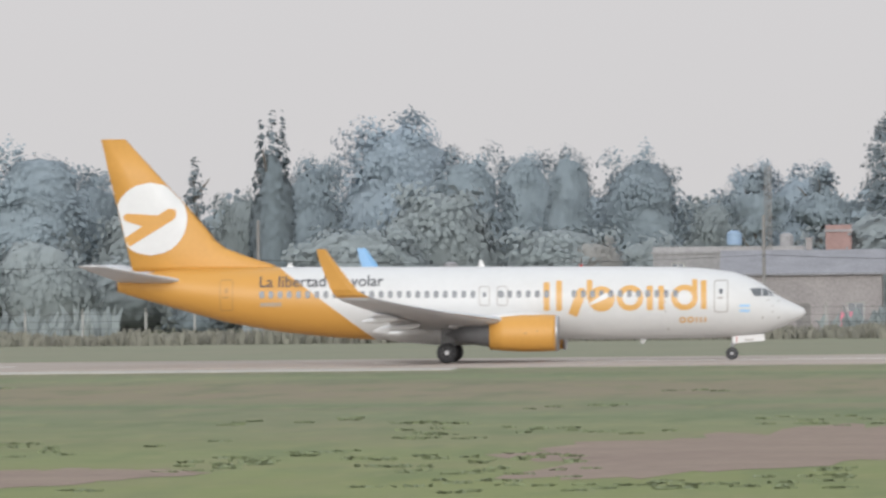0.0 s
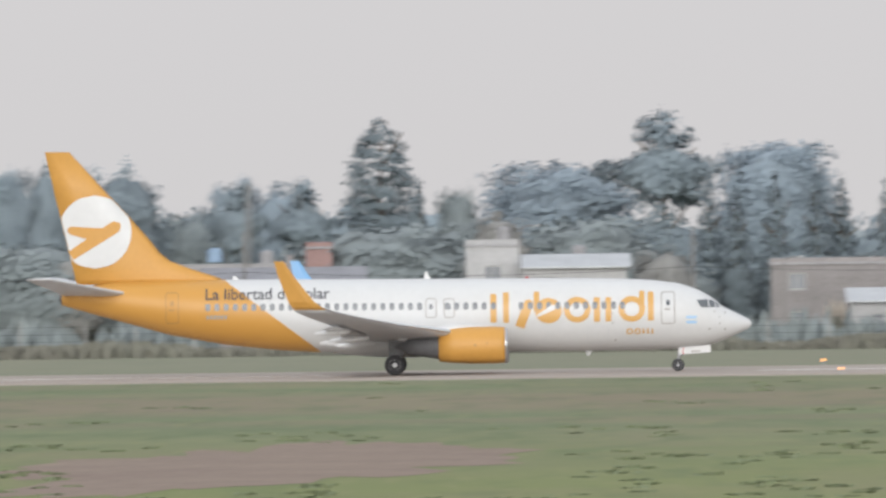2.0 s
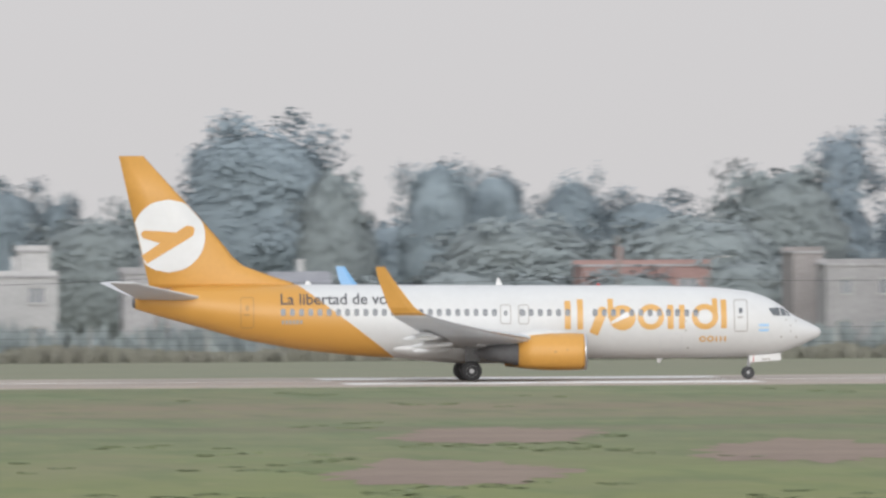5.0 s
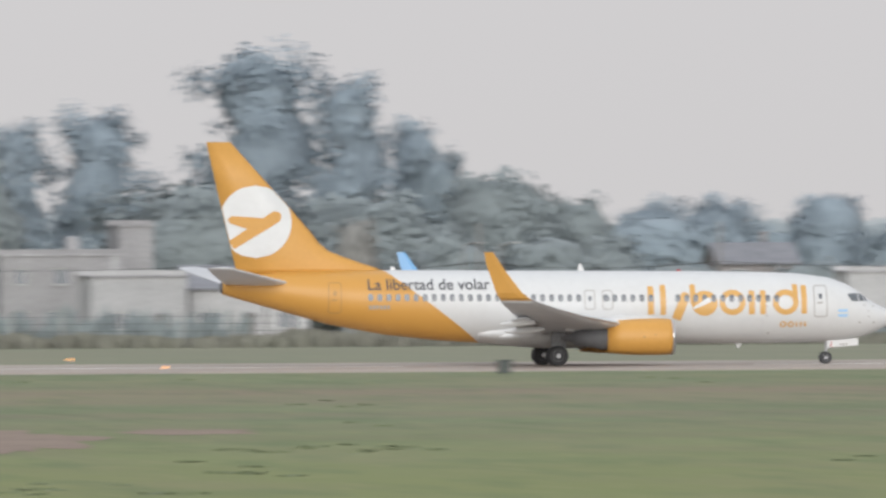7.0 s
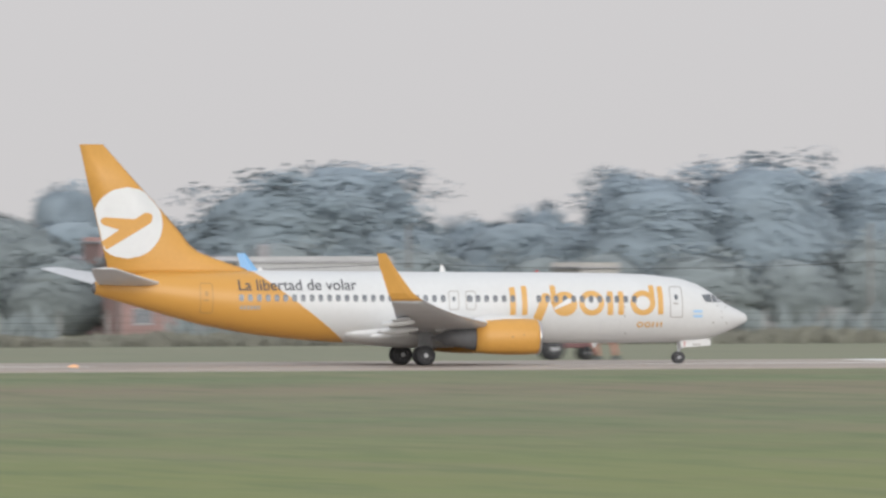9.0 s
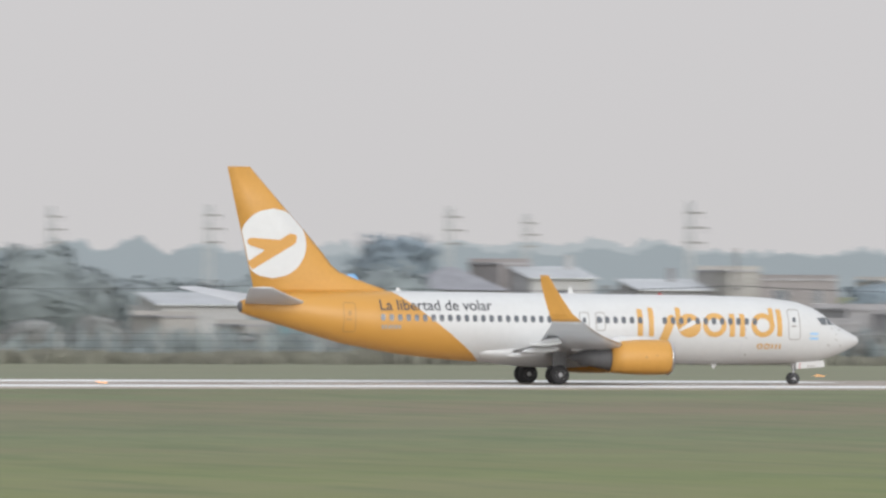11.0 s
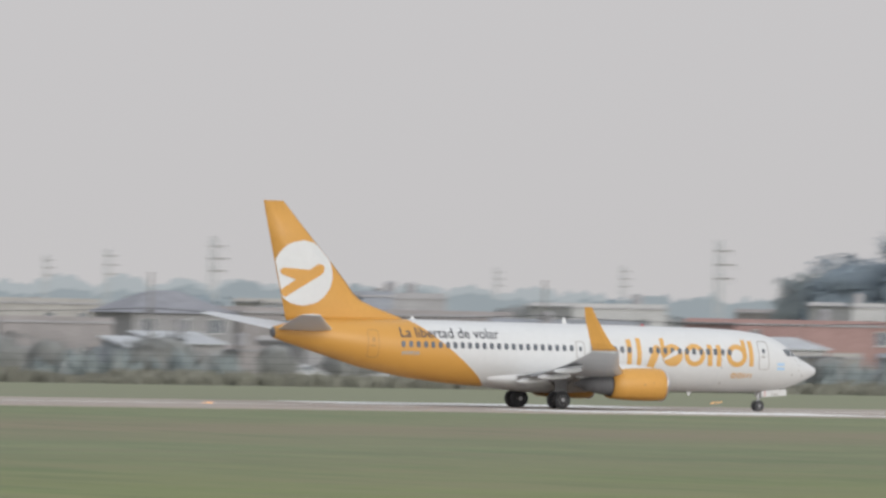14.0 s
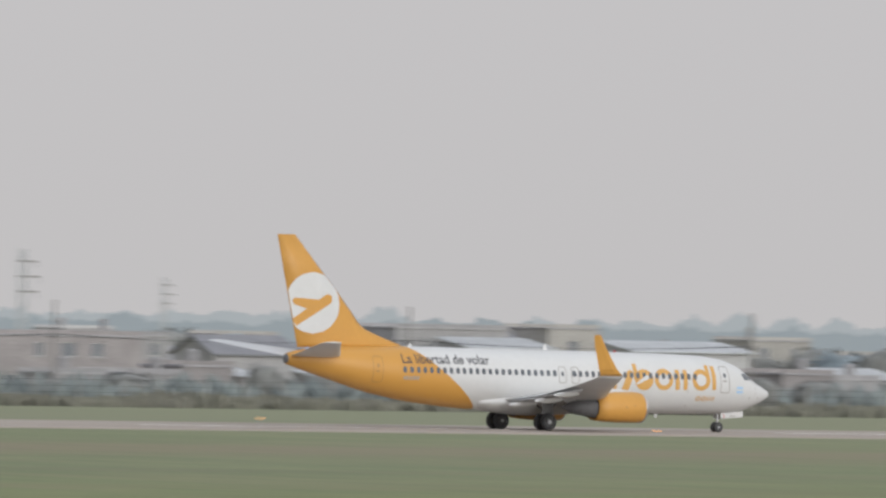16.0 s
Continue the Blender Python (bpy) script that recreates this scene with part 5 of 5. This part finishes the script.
for row in ROWS_OF_HOUSES:
    for roof, wall, x0, x1, y, top in row:
        seed += 1
        house(roof, wall, x0, x1, y, max(2.4, top), seed)


# ---------------------------------------------------------------- fence, scrub and wires
fence = thing("boundary_fence", pose(0, 822, 0), "wire boundary fence with pale concrete posts", "fence")
q = bmesh.new()
box(q, -0.07, 0.07, -0.06, 0.06, -0.2, 2.1, 0.015)
rod(q, (0, 0, 2.05), (0, -0.35, 2.4), 0.06, 0.045, 6)
post_me = mesh_of("post", q, M_POST)
for k in range(180):
    shared("post", post_me, fence, pose(-100 + k * 3.9 + 0.3 * math.sin(k * 2.3), 0, 0, 0, 0.8 * math.sin(k * 1.7)))
for z in (0.5, 1.0, 1.5, 2.0):
    q = bmesh.new()
    rod(q, (-100, 0, z), (600, 0, z), 0.012, None, 4)
    part("wire", q, M_CABLE, fence)


def blades(name, spots, height, width, material, label, category, seed, per=5):
    """Tufts of upright blades, too many to count."""
    rg = np.random.RandomState(seed)
    n = len(spots) * per
    base = np.repeat(np.array(spots), per, axis=0)
    hs = np.repeat(height, per) * rg.uniform(0.5, 1.15, n)
    ws = np.repeat(width, per)
    c = np.column_stack([base[:, 0] + rg.normal(size=n) * ws * 0.7, base[:, 1] + rg.normal(size=n) * ws * 0.7, np.zeros(n)])
    a = rg.uniform(0, math.pi, n)
    d = np.column_stack([np.cos(a), np.sin(a), np.zeros(n)]) * (ws * 0.5)[:, None]
    tip = c + np.column_stack([rg.normal(size=n) * ws * 0.5, rg.normal(size=n) * ws * 0.5, hs])
    low = c - np.array([0, 0, 0.03])
    co = np.stack([low - d * 0.7, low + d * 0.7, c + d + np.column_stack([np.zeros(n), np.zeros(n), hs * 0.6]), tip, c - d + np.column_stack([np.zeros(n), np.zeros(n), hs * 0.55])], 1).reshape(-1, 3)
    me = bpy.data.meshes.new(name)
    me.from_pydata(co.tolist(), [], np.arange(n * 5).reshape(n, 5).tolist())
    me.materials.append(material)
    return tagged(new(name, me), label, category, kind="stuff")


ra = np.random.RandomState(4)
sx = ra.uniform(-110, 620, 9000)
sy = 803 + ra.uniform(0, 15, 9000)
tall = np.array([0.75 + 0.55 * noise.noise((x / 9, 0, 0)) + 0.3 * noise.noise((x / 2.2, 3, 0)) for x in sx]).clip(0.2, 2.0)
blades("scrub", np.column_stack([sx, sy]), tall * 1.15, np.full(9000, 0.42), M_SHRUB, "brownish dry scrub and tall weeds along the fence", "scrub", 6)
sx = ra.uniform(-110, 640, 2600)
sy = 826 + ra.uniform(0, 16, 2600)
keep = np.array([noise.noise((x / 14, 7, 0)) > -0.25 and not 407 < x < 426 for x in sx])
blades("bushes", np.column_stack([sx, sy])[keep], ra.uniform(1.2, 2.7, keep.sum()), np.full(keep.sum(), 0.6), M_LEAFNEAR, "low dull green bushes between the fence and the houses", "bushes", 7, 7)
# tufts in the mown grass
gy_ = ra.uniform(330, 640, 16000)
gx_ = gy_ * np.tan(np.radians(ra.uniform(-5.6, 10, 16000)))
rough_ = np.array([noise.noise((x / 7, y / 30, 0)) + (0.25 if y < 470 and x < 40 else -0.12) for x, y in zip(gx_, gy_)])
bare = np.min([((gx_ - p[0]) / p[2]) ** 2 + ((gy_ - p[1]) / p[3]) ** 2 for p in PATCHES], axis=0)
keep = (rough_ > 0.30) & (bare > 0.9) & (ra.uniform(0, 1, 16000) < 0.16)
blades("grass_tufts", np.column_stack([gx_, gy_])[keep], 0.03 + 0.11 * rough_[keep], np.full(keep.sum(), 0.30), M_BLADE, "uneven tufts of green grass", "grass", 8, 9)


def pampas_grass(x, y, h, seed):
    """A tussock of arching blades with feathery plumes on tall stems."""
    rg = random.Random(seed)
    t = thing("pampas_grass", pose(x, y, 0), "tussock of pampas grass with pale feathery plumes", "pampas grass", "pampas grass by the fence")
    q = bmesh.new()
    for k in range(70):
        a, r, z = rg.uniform(0, 6.28), rg.uniform(0.5, 1.3), h * rg.uniform(0.35, 0.62)
        d = Vector((math.cos(a), math.sin(a), 0))
        e = Vector((-d.y, d.x, 0)) * 0.05
        p = [d * 0.15 + Vector((0, 0, -0.05)), d * r * 0.5 + Vector((0, 0, z)), d * r + Vector((0, 0, z * 0.75))]
        v = [[q.verts.new(c + e * s), q.verts.new(c - e * s)] for c, s in zip(p, (1, 1, 0.3))]
        for m, n in zip(v, v[1:]):
            q.faces.new((m[0], m[1], n[1], n[0]))
    part("tussock", q, M_SHRUB, t, "dry arching grass blades")
    for k in range(9):
        a, r = rg.uniform(0, 6.28), rg.uniform(0.1, 0.85)
        top = h * rg.uniform(0.78, 1.0)
        base, tip = Vector((r * 0.4 * math.cos(a), r * 0.4 * math.sin(a), 0.3)), Vector((r * math.cos(a), r * math.sin(a), top))
        q = bmesh.new()
        n = 7
        rings = []
        for i in range(n + 1):
            u = i / n
            c, w = base.lerp(tip, 0.55 + 0.45 * u), 0.02 + 0.17 * math.sin(math.pi * min(1, u + 0.06)) ** 0.8 * rg.uniform(0.8, 1.2)
            rings.append([c + Vector((w * math.cos(b), w * math.sin(b), rg.uniform(-0.03, 0.03))) for b in [2 * math.pi * j / 7 for j in range(7)]])
        loft(q, rings)
        rod(q, base - Vector((0, 0, 0.32)), base.lerp(tip, 0.56), 0.015, None, 4)
        part("plume", q, M_PLUME, t, "pale feathery plume")


for k, (x, h) in enumerate([(-57.0, 2.6), (-54.2, 2.4), (-6.4, 3.6), (-5.0, 3.0), (17.7, 3.4), (24.0, 2.9)]):
    pampas_grass(x, 834, h, 60 + k)


def utility_pole(x, y, h):
    p = thing("utility_pole", pose(x, y, 0), "weathered grey roadside utility pole with a crossarm", "utility pole", "roadside poles")
    q = bmesh.new()
    rod(q, (0, 0, -0.3), (0, 0, h), 0.15, 0.10)
    part("pole", q, M_POLE, p)
    q = bmesh.new()
    box(q, -0.06, 0.06, -0.8, 0.8, 5.25, 5.37)
    part("crossarm", q, M_POLE, p)
    for k in (-0.7, 0, 0.7):
        q = bmesh.new()
        rod(q, (0, k, 5.37), (0, k, 5.55), 0.05, 0.03, 6)
        part("insulator", q, M_CABLE, p)


pole_x = [-92, -58, -23, 8, 38, 70, 103, 118, 135, 165, 198, 232, 266, 300, 334, 368, 402, 436, 470, 504, 538, 572]
for k, x in enumerate(pole_x):
    utility_pole(x, 838, 8.3)
for off in (-0.7, 0, 0.7):
    q = bmesh.new()
    for a, b in zip(pole_x, pole_x[1:]):
        prev = None
        for i in range(9):
            u = i / 8
            p = Vector((a + (b - a) * u, 838 + off, 5.55 - 0.45 * 4 * u * (1 - u)))
            if prev:
                rod(q, prev, p, 0.016, None, 4)
            prev = p
    tagged(new("overhead_cable", mesh_of("overhead_cable", q, M_CABLE)), "thin black overhead cable sagging between roadside poles", "cable", "overhead cables")


def street_lamp(x, y, h):
    t = thing("street_lamp", pose(x, y, 0), "slim grey street lamp with a pale curved head", "street lamp", "street lamps")
    q = bmesh.new()
    rod(q, (0, 0, -0.2), (0, 0, h - 0.2), 0.09, 0.06)
    rod(q, (0, 0, h - 0.2), (0.5, -0.3, h), 0.05, 0.04, 6)
    rod(q, (0.5, -0.3, h), (1.1, -0.6, h + 0.03), 0.04, 0.04, 6)
    part("pole", q, M_POLE, t)
    q = bmesh.new()
    box(q, 1.0, 1.38, -0.75, -0.55, h - 0.03, h + 0.07, 0.03)
    part("lamp_head", q, M_LAMPHEAD, t, "pale lamp head")


M_LAMPHEAD = mat("pale_lamp_head", (0.6, 0.6, 0.59), 0.4, var=0.05)
for x, z in [(-4.0, 8.5), (23.0, 7.2), (39.0, 7.1), (118.0, 6.9), (120.6, 6.9), (178.7, 5.9), (77.1, 6.8), (407.5, 4.7), (14.4, 6.1)]:
    street_lamp(x, 846, z)


def power_pylon(x, y, h=14.0):
    t = thing("power_pylon", pose(x, y, 0, 0, 0, -25), "tall grey power line pylon with three crossarms", "pylon", "power line")
    q = bmesh.new()
    for s in (-1, 1):
        rod(q, (s * 0.55, 0, -0.2), (s * 0.28, 0, h), 0.17, 0.12, 6)
    for k in range(8):
        z0, z1 = h * k / 8, h * (k + 1) / 8
        rod(q, (-0.5 + 0.2 * k / 8, 0, z0), (0.5 - 0.2 * k / 8, 0, z1), 0.06, None, 4)
    part("mast", q, M_PYLON, t)
    for z, w in ((h - 1.4, 1.5), (h - 3.0, 1.9), (h - 4.6, 1.6)):
        q = bmesh.new()
        box(q, -0.6, w, -0.1, 0.1, z, z + 0.2)
        part("crossarm", q, M_POLE, t)
        q = bmesh.new()
        rod(q, (w - 0.1, 0, z), (w - 0.1, 0, z - 0.55), 0.09, 0.06, 6)
        part("insulator", q, M_PYLON, t)


for x, y in [(733, 2481), (784, 2365), (907, 2679), (732, 2364), (748, 2115), (1124, 2849), (1072, 2642), (1674, 3880), (1234, 2824), (1879, 4006),
             (1576, 3316), (1178, 2424), (2336, 4534), (2061, 3900), (1144, 2124), (1131, 1892), (1891, 3081), (2432, 4155)]:
    power_pylon(x * 0.583, y * 0.583)


# ---------------------------------------------------------------- small things
def edge_light(x, y):
    t = thing("runway_edge_light", pose(x, y, 0.02), "small glowing orange runway edge light", "runway light", "runway edge lights")
    q = bmesh.new()
    rod(q, (0, 0, 0), (0, 0, 0.05), 0.16, 0.14, 12)
    rod(q, (0, 0, 0.05), (0, 0, 0.25), 0.05, 0.05, 8)
    part("stem", q, M_POST, t)
    q = bmesh.new()
    bmesh.ops.create_uvsphere(q, u_segments=10, v_segments=6, radius=0.075)
    bmesh.ops.translate(q, vec=(0, 0, 0.32), verts=q.verts)
    part("lens", q, M_LAMP, t, "glowing orange lens", True)


M_LAMP = mat("lit_orange_lens", (0.9, 0.4, 0.1), 0.3, var=0.02)
M_LAMP.node_tree.nodes["Principled BSDF"].inputs["Emission Color"].default_value = (1.0, 0.42, 0.12, 1)
M_LAMP.node_tree.nodes["Principled BSDF"].inputs["Emission Strength"].default_value = 2.5
for k in range(-1, 10):
    for y in (RUNWAY_Y - 24, RUNWAY_Y + 24):
        edge_light(74 + 60 * k, y)

cabinet = thing("runway_cabinet", pose(89.6, 627, 0), "small dark equipment box standing in the grass", "equipment box")
q = bmesh.new()
box(q, -0.32, 0.32, -0.3, 0.3, 0.12, 0.78, 0.03)
part("housing", q, M_BOX, cabinet)
q = bmesh.new()
box(q, -0.36, 0.36, -0.34, 0.34, 0.785, 0.83, 0.01)
part("lid", q, M_BOX, cabinet)
for s in (-1, 1):
    q = bmesh.new()
    rod(q, (s * 0.22, 0, -0.05), (s * 0.22, 0, 0.12), 0.04)
    part("foot", q, M_POLE, cabinet)


def tractor(x, y):
    t = thing("tractor", pose(x, y, 0), "dull maroon tractor parked in the grass beside the runway", "tractor")
    q = bmesh.new()
    box(q, 0.1, 1.9, -0.35, 0.35, 0.7, 1.25, 0.08)
    box(q, -0.9, 0.2, -0.5, 0.5, 0.6, 1.0, 0.06)
    part("body", q, M_TRACTOR, t)
    q = bmesh.new()
    for sx_, sy_ in ((-0.8, -0.5), (-0.8, 0.5), (0.15, -0.5), (0.15, 0.5)):
        rod(q, (sx_, sy_, 1.0), (sx_, sy_, 2.1), 0.04)
    box(q, -0.95, 0.3, -0.6, 0.6, 2.1, 2.18, 0.03)
    part("cab_frame", q, M_BOX, t)
    q = bmesh.new()
    box(q, -0.75, -0.25, -0.25, 0.25, 1.0, 1.15, 0.04)
    box(q, -0.78, -0.66, -0.25, 0.25, 1.1, 1.55, 0.03)
    part("seat", q, M_RUBBER, t)
    q = bmesh.new()
    rod(q, (1.2, -0.2, 1.2), (1.2, -0.2, 1.8), 0.04)
    part("exhaust_pipe", q, M_DARKMETAL, t)
    for sx_, r in ((-0.55, 0.65), (1.5, 0.4)):
        for s in (-1, 1):
            build_wheel("wheel", r, 0.32, t, (sx_, s * 0.72, r))


tractor(174.9, 701)


def marker_sleeve(x, y, lean):
    t = thing("marker_sleeve", pose(x, y, 0), "leaning bright orange fabric marker on a short base", "marker", "orange markers")
    q = bmesh.new()
    rings = []
    for k in range(9):
        u, r = k / 8, 0.13 + 0.07 * k / 8 + 0.015 * (k % 2)
        rings.append([(-lean * u ** 1.6 + r * math.cos(w), r * math.sin(w), 0.25 + 1.55 * u) for w in [2 * math.pi * i / 12 for i in range(12)]])
    loft(q, rings)
    part("sleeve", q, M_SAFETY, t, "bright orange fabric sleeve", True)
    q = bmesh.new()
    rod(q, (0, 0, -0.02), (0, 0, 0.26), 0.35, 0.16, 12)
    part("base", q, M_BOX, t)


marker_sleeve(176.7, 699, 0.65)
marker_sleeve(177.8, 699, 0.6)


def car(x, y, turn):
    t = thing("parked_car", pose(x, y, 0, 0, 0, turn), "pale silver hatchback parked by the fence", "car", "parked cars")
    prof = [(-2.0, 0.35), (-2.05, 0.75), (-1.85, 0.98), (-1.35, 1.38), (-0.2, 1.46), (0.45, 1.36), (1.05, 0.98), (1.85, 0.86), (2.05, 0.62), (2.02, 0.35)]
    q = bmesh.new()
    loft(q, [[(px, yy, 0.35 + (pz - 0.35) * (1 if abs(yy) < 0.7 or pz < 1 else 0.93)) for px, pz in prof] for yy in (-0.82, -0.66, 0.66, 0.82)])
    part("body", q, M_CAR, t)
    for s in (-1, 1):
        for xa, xb, tilt in ((-1.2, -0.25, 0.2), (-0.15, 0.55, -0.3)):
            q = bmesh.new()
            box(q, xa, xb, s * 0.825 - 0.01, s * 0.825 + 0.01, 0.98, 1.28)
            part("side_window", q, M_GLASS, t)
        for wx in (-1.25, 1.3):
            build_wheel("wheel", 0.30, 0.2, t, (wx, s * 0.76, 0.30))


car(414, 836, 4)
car(419.5, 836.5, 182)

mast = thing("radio_mast", pose(-23.6, 872, 0), "slim grey lattice radio mast behind the houses", "mast")
for s, u in ((-1, -1), (1, -1), (0, 1)):
    q = bmesh.new()
    rod(q, (s * 0.25, u * 0.2, 0), (s * 0.2, u * 0.16, 11.9), 0.04, None, 5)
    part("leg", q, M_POLE, mast)
q = bmesh.new()
for k in range(24):
    z = k * 0.49
    rod(q, (-0.24, -0.18, z), (0.24, -0.18, z + 0.49), 0.02, None, 4)
    rod(q, (0.24, -0.18, z), (0, 0.18, z + 0.49), 0.02, None, 4)
part("bracing", q, M_POLE, mast)

tank = thing("blue_tank", pose(-26.4, 884, 6.22), "blue plastic water tank on a flat roof", "water tank")
q = bmesh.new()
rod(q, (0, 0, 0), (0, 0, 0.85), 0.55, 0.55, 16)
rod(q, (0, 0, 0.85), (0, 0, 1.05), 0.52, 0.25, 16)
part("barrel", q, mat("muted_blue_plastic", (0.26, 0.36, 0.48), 0.6, var=0.1), tank)
q = bmesh.new()
rod(q, (0, 0, 1.05), (0, 0, 1.12), 0.2, 0.2, 12)
part("lid", q, M_BOX, tank)

tarp = thing("pink_tarpaulin", pose(-17.4, 846, 0), "faded pink tarpaulin draped over a small stack", "tarpaulin")
q = bmesh.new()
box(q, -0.6, 0.6, -0.5, 0.5, 0, 1.5, 0.15)
for v in q.verts:
    v.co += Vector((noise.noise(v.co * 2), noise.noise(v.co * 2 + Vector((5, 0, 0))), 0)) * 0.12
part("sheet", q, M_PINK, tarp)


# ---------------------------------------------------------------- what moves
def roll_x(t):
    """Distance of the nose wheel along the runway, in metres, as the jet gathers speed."""
    return -20.214 + 10.258 * t + 1.3074 * t ** 2 - 3.594e-3 * t ** 3 - 2.397e-4 * t ** 4 + 6.41e-6 * t ** 5


def motions():
    walk(airliner, [(k / 10, pose(roll_x(k / 10), RUNWAY_Y, 0.06)) for k in range(161)])
    for wheel in [o for o in airliner.children if o.name.startswith(("main_wheel", "nose_wheel"))]:
        at = wheel.matrix_basis.translation.copy()
        radius, turn, rows = at.z, 0.0, []
        for k in range(16 * FPS + 1):
            rows.append((k / FPS, pose(*at) @ Matrix.Rotation(turn, 4, "Y")))
            turn += min((roll_x((k + 1) / FPS) - roll_x(k / FPS)) / radius, radians(80))
        walk(wheel, rows)


motions()
